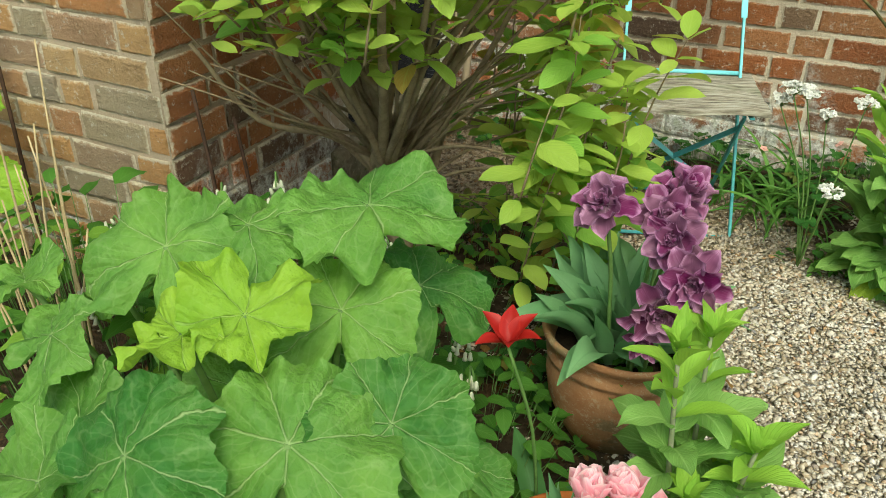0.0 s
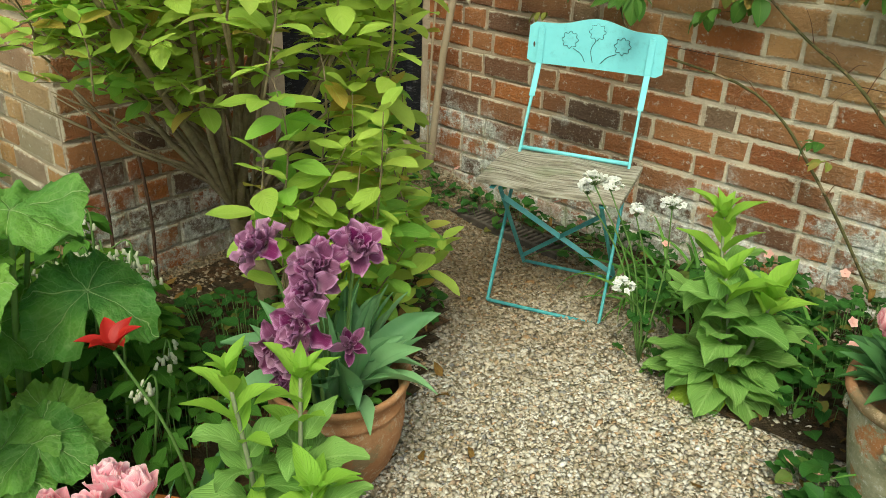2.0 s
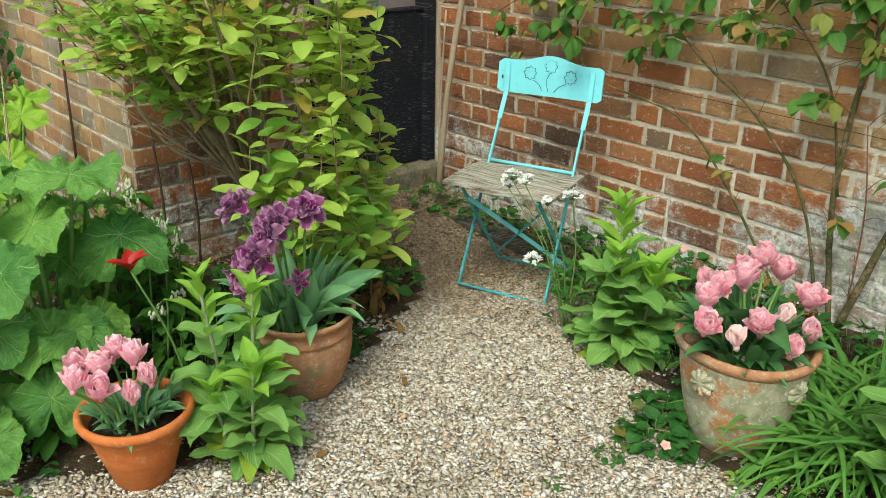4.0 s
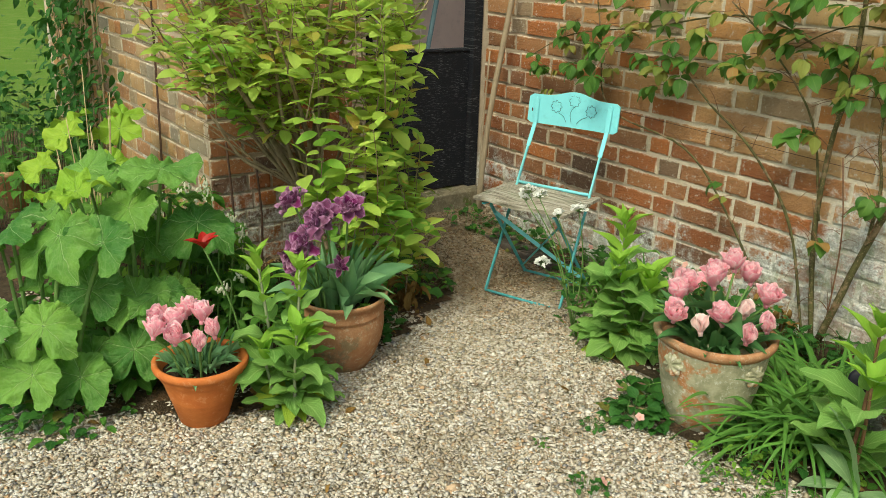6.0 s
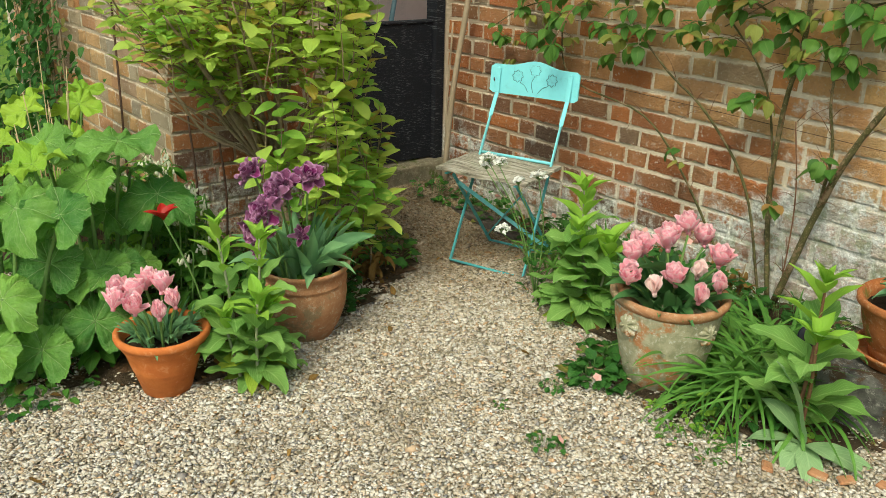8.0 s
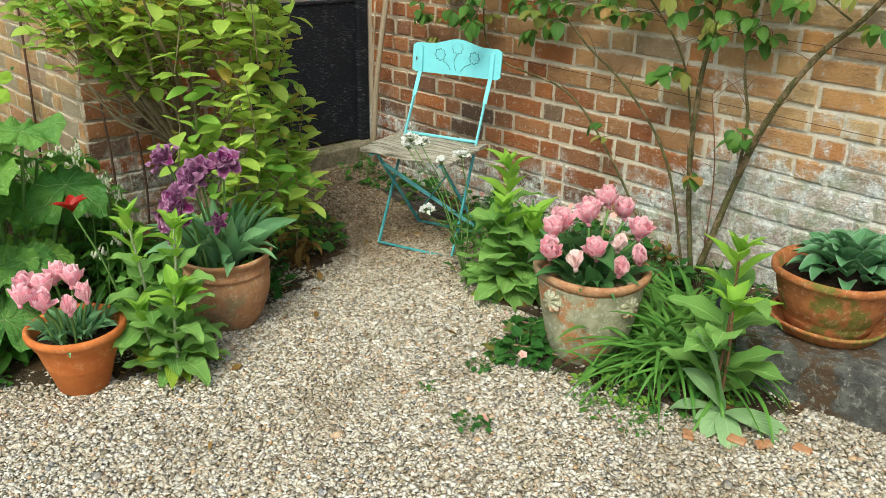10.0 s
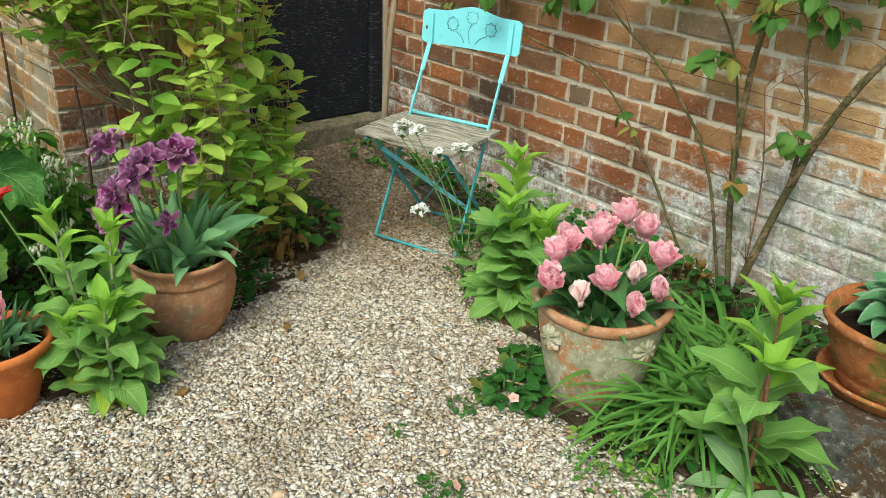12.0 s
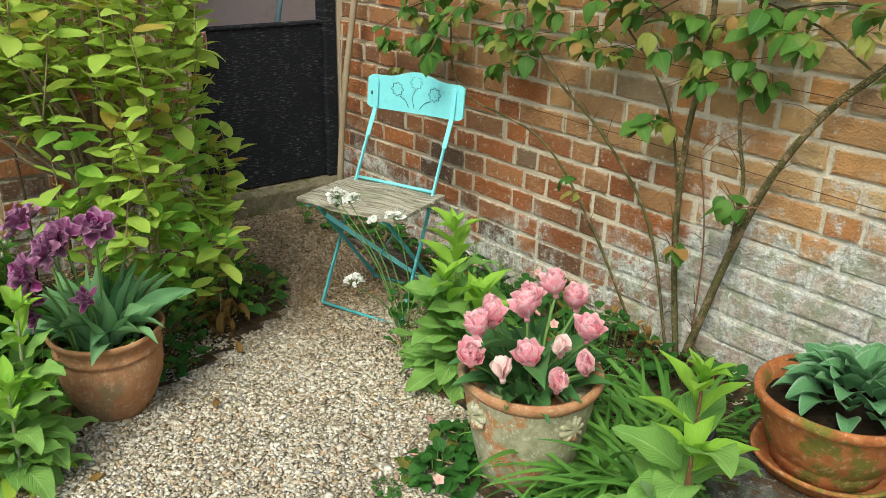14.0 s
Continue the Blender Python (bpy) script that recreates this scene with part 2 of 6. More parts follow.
POLE_WOOD = plain_mat("bare_pole_wood", (0.30, 0.23, 0.15), (0.42, 0.34, 0.24), 8, 0.8, 0.3)
RUST = plain_mat("rusty_rod", (0.06, 0.035, 0.025), (0.11, 0.06, 0.04), 40, 0.8, 0.4)
CAST_IRON = plain_mat("grimy_iron", (0.07, 0.055, 0.045), (0.14, 0.12, 0.10), 30, 0.8, 0.5)
CONCRETE = plain_mat("stained_concrete", (0.06, 0.06, 0.055), (0.22, 0.215, 0.19), 20, 0.95, 1.0, 0.1, c3=(0.13, 0.085, 0.05), c4=(0.42, 0.41, 0.36), dist=0.02)
SILL_STONE = plain_mat("mossy_sill_stone", (0.15, 0.13, 0.085), (0.30, 0.26, 0.18), 18, 0.95, 1.0, 0.1, c3=(0.12, 0.14, 0.045), c4=(0.38, 0.34, 0.25), dist=0.014)
PLASTER = plain_mat("pinkish_plaster", (0.66, 0.48, 0.40), (0.72, 0.54, 0.46), 4, 0.9, 0.2)
BLUE_PIPE = plain_mat("blue_grey_pipe", (0.10, 0.17, 0.20), (0.14, 0.22, 0.25), 10, 0.5, 0.1)
GREY_PLASTIC = plain_mat("grey_plastic", (0.16, 0.17, 0.18), (0.24, 0.25, 0.26), 10, 0.5, 0.1)
DEAD_LEAF = leaf_mat("dead_leaf", (0.16, 0.07, 0.03), (0.36, 0.17, 0.08), (0.42, 0.26, 0.14), 6, 1.0, 0.8, 0.1)
BLACK_PLASTIC = plain_mat("black_plastic", (0.012, 0.012, 0.014), (0.02, 0.02, 0.024), 10, 0.35, 0.05)


def black_paint():
    """Old black paint on rough-sawn boards, scuffed pale along the grain."""
    k = Mat("old_black_paint", 0.7, 0.2)
    p = k.node("TexCoord").outputs["Object"]
    g = k.node("VectorMath", {0: p, 1: (1.0, 22.0, 160.0)}, operation="MULTIPLY").outputs[0]
    n = k.noise(1.2, g, 5, 0.7)
    c = k.mix(k.math("MULTIPLY", k.step(n, 0.54, 0.64), k.step(k.noise(9.0, p, 4), 0.35, 0.6)), (0.010, 0.011, 0.015), (0.10, 0.105, 0.115))
    k.col(c)
    k.bump(n, 0.7, 0.004)
    return k.m


def old_wood():
    """Bare weathered grey timber with grain along x."""
    k = Mat("weathered_wood", 0.9, 0.1)
    p = k.node("TexCoord").outputs["Object"]
    g = k.node("VectorMath", {0: p, 1: (10.0, 120.0, 60.0)}, operation="MULTIPLY").outputs[0]
    n = k.noise(1.0, g, 6, 0.65)
    b = k.noise(9.0, p, 4)
    c = k.ramp(n, [(0.30, (0.06, 0.05, 0.04)), (0.48, (0.30, 0.27, 0.21)), (0.70, (0.56, 0.54, 0.46))])
    c = k.mix(k.math("MULTIPLY", k.step(b, 0.5, 0.7), 0.5), c, (0.22, 0.25, 0.15))
    k.col(c)
    k.bump(n, 0.9, 0.006)
    return k.m


BLACK_PAINT, OLD_WOOD = black_paint(), old_wood()


def gravel_mat():
    k = Mat("flint_gravel", 0.75, 0.3)
    r = k.rand()
    c = k.ramp(r, [(0.0, (0.17, 0.145, 0.105)), (0.13, (0.38, 0.31, 0.21)), (0.32, (0.55, 0.49, 0.39)), (0.54, (0.64, 0.60, 0.53)),
                   (0.70, (0.40, 0.34, 0.25)), (0.82, (0.72, 0.69, 0.63)), (0.91, (0.47, 0.30, 0.16)), (0.97, (0.22, 0.215, 0.21))])
    p = k.pos()
    n = k.noise(260.0, p, 4)
    c = k.mix(k.math("MULTIPLY", k.step(n, 0.45, 0.72), 0.4), c, (0.34, 0.26, 0.14))
    c = k.mix(k.math("MULTIPLY", k.step(k.noise(2.2, p, 5), 0.50, 0.66), 0.45), c, (0.24, 0.19, 0.12))
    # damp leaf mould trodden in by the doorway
    # multiplied browner and darker towards the doorway, with a ragged noise edge
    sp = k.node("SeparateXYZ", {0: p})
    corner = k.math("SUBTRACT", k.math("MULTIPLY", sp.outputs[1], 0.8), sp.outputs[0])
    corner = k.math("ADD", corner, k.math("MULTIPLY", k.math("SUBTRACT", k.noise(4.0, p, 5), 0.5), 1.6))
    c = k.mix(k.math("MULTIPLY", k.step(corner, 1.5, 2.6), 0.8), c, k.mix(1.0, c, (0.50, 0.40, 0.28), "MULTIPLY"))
    k.col(c)
    k.bump(n, 0.3, 0.002)
    return k.m


def ground_mat():
    """Sandy grit under the gravel, grass farther out to the west."""
    k = Mat("grit_and_grass", 0.95, 0.1)
    p = k.pos()
    n1, n2, n3 = k.noise(5.0, p, 5), k.noise(90.0, p, 5, 0.7), k.noise(0.4, p, 4)
    cell = k.node("TexVoronoi", {"Vector": p, "Scale": 130.0})
    c = k.mix(n1, (0.34, 0.285, 0.20), (0.46, 0.40, 0.29))
    c = k.mix(k.step(n2, 0.45, 0.7), c, (0.54, 0.48, 0.36))
    x = k.node("SeparateXYZ", {0: p}).outputs[0]
    lawn = k.step(k.math("ADD", x, k.math("MULTIPLY", n3, 0.8)), -3.3, -3.9)
    g = k.mix(n2, (0.09, 0.18, 0.02), (0.20, 0.32, 0.05))
    g = k.mix(k.math("MULTIPLY", k.step(k.noise(3.0, p, 6, 0.7), 0.45, 0.7), 0.6), g, (0.26, 0.31, 0.09))
    k.col(k.mix(lawn, c, g))
    k.bump(k.math("SUBTRACT", n2, cell.outputs[0]), 0.9, 0.012)
    return k.m


BED_EARTH = plain_mat("bed_earth", (0.05, 0.036, 0.022), (0.13, 0.095, 0.06), 25, 1.0, 1.0, 0.08, c3=(0.17, 0.10, 0.055), dist=0.02)
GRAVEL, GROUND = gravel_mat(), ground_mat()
LEAF_BUSH = leaf_mat("bush_leaf", (0.32, 0.44, 0.10), (0.66, 0.66, 0.22), (0.50, 0.54, 0.22), 6, 1.0, 0.42, 0.38, old=(0.38, 0.15, 0.04))
# greener leaf for lower shoots, with their shade put into the colour
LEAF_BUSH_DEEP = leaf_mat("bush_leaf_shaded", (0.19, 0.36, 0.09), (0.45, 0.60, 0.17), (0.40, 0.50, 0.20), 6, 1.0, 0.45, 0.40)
LEAF_ROSE = leaf_mat("rose_leaf", (0.035, 0.11, 0.03), (0.18, 0.28, 0.08), (0.20, 0.28, 0.10), 8, 1.2, 0.35, 0.3, old=(0.25, 0.11, 0.04))
LEAF_ROSE_YOUNG = leaf_mat("young_rose_leaf", (0.20, 0.20, 0.06), (0.40, 0.34, 0.13), (0.36, 0.34, 0.14), 8, 1.2, 0.4, 0.32, old=(0.36, 0.15, 0.06))
LEAF_FOX = leaf_mat("downy_leaf", (0.15, 0.27, 0.09), (0.37, 0.51, 0.21), (0.52, 0.62, 0.36), 9, 0.9, 0.65, 0.28, relief=0.8)
LEAF_FOX_YOUNG = leaf_mat("young_leaf", (0.28, 0.44, 0.08), (0.46, 0.60, 0.14), (0.36, 0.46, 0.16), 8, 0.9, 0.55, 0.34, relief=0.8)
LEAF_FOX_OLD = leaf_mat("yellowing_leaf", (0.24, 0.33, 0.05), (0.46, 0.46, 0.09), (0.40, 0.44, 0.14), 8, 0.9, 0.6, 0.3, old=(0.42, 0.27, 0.08), net=0.6)
LEAF_SILVER = leaf_mat("felted_leaf", (0.26, 0.36, 0.25), (0.41, 0.50, 0.38), (0.52, 0.58, 0.49), 7, 0.9, 0.85, 0.2, net=0.5)
LEAF_TULIP = leaf_mat("tulip_leaf", (0.07, 0.15, 0.07), (0.13, 0.25, 0.13), (0.13, 0.24, 0.13), 0.3, 0.0, 0.4, 0.2, relief=0.2)
LEAF_TULIP_B = leaf_mat("grey_green_leaf", (0.13, 0.25, 0.17), (0.34, 0.49, 0.37), (0.18, 0.29, 0.21), 0.3, 0.0, 0.4, 0.2, relief=0.2)
LEAF_HOSTA = leaf_mat("blue_green_leaf", (0.10, 0.21, 0.14), (0.19, 0.33, 0.23), (0.22, 0.36, 0.26), 5, 0.5, 0.5, 0.2, edge=(0.28, 0.40, 0.28))
LEAF_STRAP = leaf_mat("strap_leaf", (0.055, 0.14, 0.035), (0.20, 0.34, 0.10), (0.20, 0.32, 0.11), 0.3, 0.0, 0.35, 0.2, relief=0.2)
LEAF_LOW = leaf_mat("dark_low_leaf", (0.025, 0.085, 0.025), (0.08, 0.19, 0.05), (0.11, 0.20, 0.07), 7, 1.0, 0.4, 0.2, old=(0.22, 0.16, 0.04))
LEAF_MID = leaf_mat("mid_green_leaf", (0.06, 0.15, 0.03), (0.14, 0.27, 0.06), (0.18, 0.30, 0.10), 7, 1.0, 0.5, 0.3)
LEAF_LIME = leaf_mat("lime_leaf", (0.18, 0.29, 0.05), (0.30, 0.42, 0.09), (0.34, 0.45, 0.16), 7, 1.0, 0.5, 0.35)
PETAL_PINK = petal_mat("pink_petal", (0.90, 0.36, 0.46), (0.93, 0.42, 0.51), (0.98, 0.90, 0.88), 0.35, 0.5)
PETAL_PALE = petal_mat("pale_petal", (0.84, 0.40, 0.42), (0.90, 0.66, 0.63), (0.93, 0.88, 0.82), 0.3, 0.4)
PETAL_PURPLE = petal_mat("purple_petal", (0.50, 0.36, 0.44), (0.15, 0.008, 0.085), (0.62, 0.30, 0.54), 0.2, 0.2)
PETAL_RED = petal_mat("red_petal", (0.34, 0.012, 0.012), (0.38, 0.014, 0.012), (0.52, 0.035, 0.025), 0.25, 0.3)
PETAL_WHITE = petal_mat("white_petal", (0.75, 0.76, 0.68), (0.84, 0.84, 0.80), (0.88, 0.88, 0.85), 0.3, 0.2)
PETAL_CREAM = petal_mat("cream_petal", (0.62, 0.66, 0.42), (0.76, 0.76, 0.62), (0.84, 0.83, 0.74), 0.3, 0.2)
PETAL_SALMON = petal_mat("salmon_petal", (0.75, 0.35, 0.28), (0.83, 0.48, 0.42), (0.86, 0.60, 0.52), 0.3, 0.2)


def palm_leaf_mat(name, dark, light, vein):
    """A broad round leaf with veins running out from its stalk."""
    k = Mat(name, 0.55, 0.22)
    sp = k.node("SeparateXYZ", {0: k.node("UVMap").outputs[0]})
    x, y = k.math("SUBTRACT", sp.outputs[0], 0.5), k.math("SUBTRACT", sp.outputs[1], 0.5)
    rad = k.math("SQRT", k.math("ADD", k.math("MULTIPLY", x, x), k.math("MULTIPLY", y, y)))
    th = k.math("ARCTAN2", x, y)
    p = k.pos()
    wob = k.math("MULTIPLY", k.math("SUBTRACT", k.noise(14.0, p, 3), 0.5), 0.35)
    line = k.math("MULTIPLY", k.math("ABSOLUTE", k.math("SINE", k.math("MULTIPLY", k.math("ADD", th, wob), 3.5))), rad)
    main = k.math("SUBTRACT", 1.0, k.step(line, 0.004, 0.017))
    branch = k.math("PINGPONG", k.math("MULTIPLY", k.math("ADD", k.math("SUBTRACT", rad, k.math("MULTIPLY", line, 0.75)), k.math("MULTIPLY", wob, 0.12)), 13.0), 0.5)
    side = k.math("SUBTRACT", 1.0, k.step(branch, 0.015, 0.10))
    net = k.node("TexVoronoi", {"Vector": p, "Scale": 55.0}, feature="DISTANCE_TO_EDGE").outputs[0]
    netl = k.math("SUBTRACT", 1.0, k.step(net, 0.02, 0.12))
    r, broad, fine = k.rand(), k.noise(7.0, p, 3), k.noise(90.0, p, 4)
    f = k.math("ADD", k.math("MULTIPLY", k.math("SUBTRACT", r, 0.15), 0.8), k.math("MULTIPLY", k.math("SUBTRACT", broad, 0.38), 1.6), True)
    c = k.mix(f, dark, light)
    c = k.mix(k.math("MULTIPLY", fine, 0.3), c, tuple(v * 0.6 for v in dark))
    c = k.mix(k.math("MULTIPLY", netl, 0.07), c, vein)
    c = k.mix(k.math("MULTIPLY", side, 0.12), c, vein)
    c = k.mix(k.math("MULTIPLY", main, 0.55), c, vein)
    k.col(c)
    h = k.math("ADD", k.math("MULTIPLY", netl, -0.04), k.math("ADD", k.math("MULTIPLY", main, -0.3), k.math("MULTIPLY", fine, 0.4)))
    h = k.math("ADD", h, k.math("ADD", k.math("MULTIPLY", branch, 0.35), k.math("MULTIPLY", k.noise(26.0, p, 3), 1.6)))
    nrm = k.bump(h, 0.85, 0.007)
    tr = k.node("BsdfTranslucent", {"Color": k.mix(0.5, c, tuple(v * 1.6 for v in light)), "Normal": nrm})
    ms = k.node("MixShader", {0: 0.28, 1: k.b.outputs[0], 2: tr.outputs[0]})
    k.put(ms.outputs[0], k.t.nodes["Material Output"].inputs[0])
    return k.m


LEAF_BIG = palm_leaf_mat("broad_leaf", (0.045, 0.165, 0.028), (0.22, 0.41, 0.07), (0.46, 0.58, 0.26))
LEAF_BIG_YOUNG = palm_leaf_mat("young_broad_leaf", (0.20, 0.38, 0.03), (0.38, 0.54, 0.06), (0.36, 0.50, 0.15))


# ---- geometry helpers ----
class Geo:
    """Gathers vertices, faces and UVs into one mesh."""

    def __init__(self):
        self.v, self.f, self.uv = [], [], []

    def add(self, V, F, UV=None, m=None):
        n = len(self.v)
        if m is not None:
            V = [m @ Vector(p) for p in V]
        self.v.extend(tuple(p) for p in V)
        self.f.extend(tuple(i + n for i in q) for q in F)
        self.uv.extend(UV if UV is not None else [(0.5, 0.5)] * len(V))
        return self

    def mesh(self, name, material, smooth=True):
        me = bpy.data.meshes.new(name)
        me.from_pydata(self.v, [], self.f)
        layer = me.uv_layers.new(name="UVMap")
        idx = np.empty(len(me.loops), dtype=np.int32)
        me.loops.foreach_get("vertex_index", idx)
        layer.data.foreach_set("uv", np.array(self.uv, dtype=np.float32)[idx].ravel())
        me.materials.append(material)
        if smooth:
            me.polygons.foreach_set("use_smooth", [True] * len(me.polygons))
        return me


def part(name, data, parent, label="", m=None):
    ob = new(name, data)
    ob.parent = parent
    if m is not None:
        ob.matrix_basis = m
    if label:
        ob["label"] = label
    return ob


def thing(name, m, label, category, group="", kind=""):
    ob = new(name)
    ob.empty_display_size = 0.05
    ob.matrix_basis = m
    return tagged(ob, label, category, group, kind)


def at(p, az=0.0, el=0.0, roll=0.0, s=1.0):
    """A leaf's pose: it grows from p along azimuth az (0 is +y, anticlockwise), raised by el."""
    turn = Matrix.Rotation(radians(az), 4, "Z") @ Matrix.Rotation(radians(el), 4, "X") @ Matrix.Rotation(radians(roll), 4, "Y")
    return Matrix.Translation(p) @ turn @ Matrix.Scale(s, 4)


SHAPES = {
    "ovate": lambda v: math.sin(math.pi * min(1, v) ** 0.72) ** 0.85,
    "oval": lambda v: math.sin(math.pi * v ** 0.88) ** 0.7,
    "round": lambda v: math.sin(math.pi * v ** 0.6) ** 0.6,
    "lance": lambda v: math.sin(math.pi * v ** 0.8) ** 1.0,
    "strap": lambda v: min(1.0, v * 9) * (1 - max(0, v - 0.25) / 0.75) ** 0.7,
    "tulip": lambda v: (0.55 + 0.45 * math.sin(math.pi * v ** 0.7)) * min(1, (1 - v) * 3.2) ** 0.8,
    "petal": lambda v: math.sin(math.pi * (0.12 + 0.86 * v) ** 1.25) ** 0.75,
    "pointed": lambda v: math.sin(math.pi * (0.14 + 0.86 * v) ** 1.1) ** 0.8,
    "spatula": lambda v: math.sin(math.pi * v ** 1.25) ** 0.8 * 0.9 + 0.1 * (1 - v),
}


def blade(L, W, shape, curl=30.0, fold=0.15, wave=0.0, waves=3, nl=8, nw=4, cup=0.0, seed=0, start=0.0, twist=0.0, stalk=0.0):
    """A leaf or petal blade along +y, bent down by curl degrees along its length. Returns vertices, faces, UVs."""
    rr = random.Random(seed)
    ph = rr.uniform(0, 6)
    V, F, UV = [], [], []
    y, z, a = stalk, 0.0, radians(start)
    prof = SHAPES[shape]
    for i in range(nl + 1):
        v = i / nl
        w = max(0.03, prof(min(0.999, max(0.001, v)))) * W / 2
        for j in range(nw + 1):
            u = j / nw * 2 - 1
            lift = fold * abs(u) * w + cup * (u * u) * w
            lift += wave * W * abs(u) * math.sin(ph + v * waves * 6.283 + (0 if u < 0 else 2.0))
            tw = radians(twist) * v
            dx, dz = u * w, lift
            dx, dz = dx * math.cos(tw) - dz * math.sin(tw), dx * math.sin(tw) + dz * math.cos(tw)
            V.append((dx, y - dz * math.sin(a), z + dz * math.cos(a)))
            UV.append((j / nw, v))
        a -= radians(curl) / nl
        y += L / nl * math.cos(a)
        z += L / nl * math.sin(a)
    for i in range(nl):
        for j in range(nw):
            k = i * (nw + 1) + j
            F.append((k, k + 1, k + nw + 2, k + nw + 1))
    return V, F, UV


def blade_mesh(name, material, *args, **kw):
    return Geo().add(*blade(*args, **kw)).mesh(name, material)


def curve_pts(pts, n):
    """Catmull-Rom through the points."""
    P = [Vector(p) for p in pts]
    P = [P[0] * 2 - P[1]] + P + [P[-1] * 2 - P[-2]]
    out = []
    for i in range(1, len(P) - 2):
        for s in range(n):
            t = s / n
            out.append(0.5 * (2 * P[i] + (P[i + 1] - P[i - 1]) * t + (2 * P[i - 1] - 5 * P[i] + 4 * P[i + 1] - P[i + 2]) * t * t
                              + (3 * P[i] - P[i - 1] - 3 * P[i + 1] + P[i + 2]) * t ** 3))
    return out + [P[-2]]


def tube(pts, r0, r1, sides=6, n=4, rough=0.0):
    """A tapered, closed tube along a smooth line."""
    c = curve_pts(pts, n) if n > 1 else [Vector(p) for p in pts]
    V, F = [], []
    ref = Vector((0.3, 0.8, 0.5)).normalized()
    for i, p in enumerate(c):
        d = (c[min(i + 1, len(c) - 1)] - c[max(i - 1, 0)]).normalized()
        a = d.cross(ref).normalized()
        b = d.cross(a)
        r = r0 + (r1 - r0) * i / (len(c) - 1)
        for k in range(sides):
            w = 2 * math.pi * k / sides
            q = r * (1 + rough * R.uniform(-1, 1))
            V.append(p + a * math.cos(w) * q + b * math.sin(w) * q)
    for i in range(len(c) - 1):
        for k in range(sides):
            k2 = (k + 1) % sides
            F.append((i * sides + k, i * sides + k2, (i + 1) * sides + k2, (i + 1) * sides + k))
    F.append(tuple(range(sides))[::-1])
    F.append(tuple(range((len(c) - 1) * sides, len(c) * sides)))
    return V, F


def lathe(profile, n=48, wobble=0.0):
    """Turns (radius, height) pairs about z."""
    V, F = [], []
    for r, z in profile:
        for k in range(n):
            a = 2 * math.pi * k / n
            q = r * (1 + wobble * math.sin(a * 2 + z * 9) + wobble * 0.5 * math.sin(a * 5 + 1))
            V.append((q * math.cos(a), q * math.sin(a), z + wobble * 0.25 * math.sin(a * 3)))
    for i in range(len(profile) - 1):
        for k in range(n):
            k2 = (k + 1) % n
            F.append((i * n + k, i * n + k2, (i + 1) * n + k2, (i + 1) * n + k))
    F.append(tuple(range(n))[::-1])
    F.append(tuple(range((len(profile) - 1) * n, len(profile) * n)))
    return V, F


def box(x0, y0, z0, x1, y1, z1):
    V = [(x, y, z) for z in (z0, z1) for y in (y0, y1) for x in (x0, x1)]
    return V, [(0, 2, 3, 1), (4, 5, 7, 6), (0, 1, 5, 4), (2, 6, 7, 3), (0, 4, 6, 2), (1, 3, 7, 5)]


def bevelled(geo, name, material, width=0.004, segs=2, smooth=False):
    """A mesh of geo with its edges rounded."""
    me = geo.mesh(name, material, smooth)
    bm = bmesh.new()
    bm.from_mesh(me)
    bmesh.ops.bevel(bm, geom=bm.edges[:], offset=width, segments=segs, affect="EDGES", profile=0.5)
    bm.to_mesh(me)
    bm.free()
    return me


def gz(x, y=0.0):
    """Height of the ground: it rises gently towards the east."""
    return 0.058 * (min(2.0, max(-0.3, x)) - 0.5)


def bank(x, y):
    """Gravel heaped against the door sill."""
    return 0.085 * np.exp(-((np.asarray(x) + 1.20) / 0.28) ** 2) * np.clip((np.asarray(y) - 2.25) / 0.25, 0, 1)


def hump(x, y):
    """Trodden unevenness of the gravel."""
    return 0.006 * np.sin(x * 7 + 1) * np.sin(y * 6) + 0.003 * np.sin(x * 13) * np.sin(y * 11)


def scatter_leaves(parent, meshes, places, name="leaf", most=300, rest="foliage"):
    """Leaves as objects that share meshes; those past `most` are joined into one mesh per material."""
    joined = {}
    for i, m in enumerate(places):
        me = meshes[i % len(meshes)] if not isinstance(m, tuple) else m[1]
        mm = m[0] if isinstance(m, tuple) else m
        if i < most:
            part(name, me, parent, m=mm)
        else:
            joined.setdefault(me.materials[0].name, []).append((me, mm))
    for key, items in joined.items():
        g = Geo()
        for me, mm in items:
            uvs = {}
            for lp, d in zip(me.loops, me.uv_layers[0].data):
                uvs[lp.vertex_index] = tuple(d.uv)
            g.add([v.co for v in me.vertices], [tuple(p.vertices) for p in me.polygons], [uvs[k] for k in range(len(me.vertices))], mm)
        ob = part(rest, g.mesh(rest, items[0][0].materials[0]), parent)
        ob["kind"] = "stuff"


# ---- ground ----
WALL_Y = 3.125    # face of the long garden wall
DOOR_X = -1.27    # face of the wall with the stable door
PIER_Y = 1.53     # face of the outbuilding's south wall


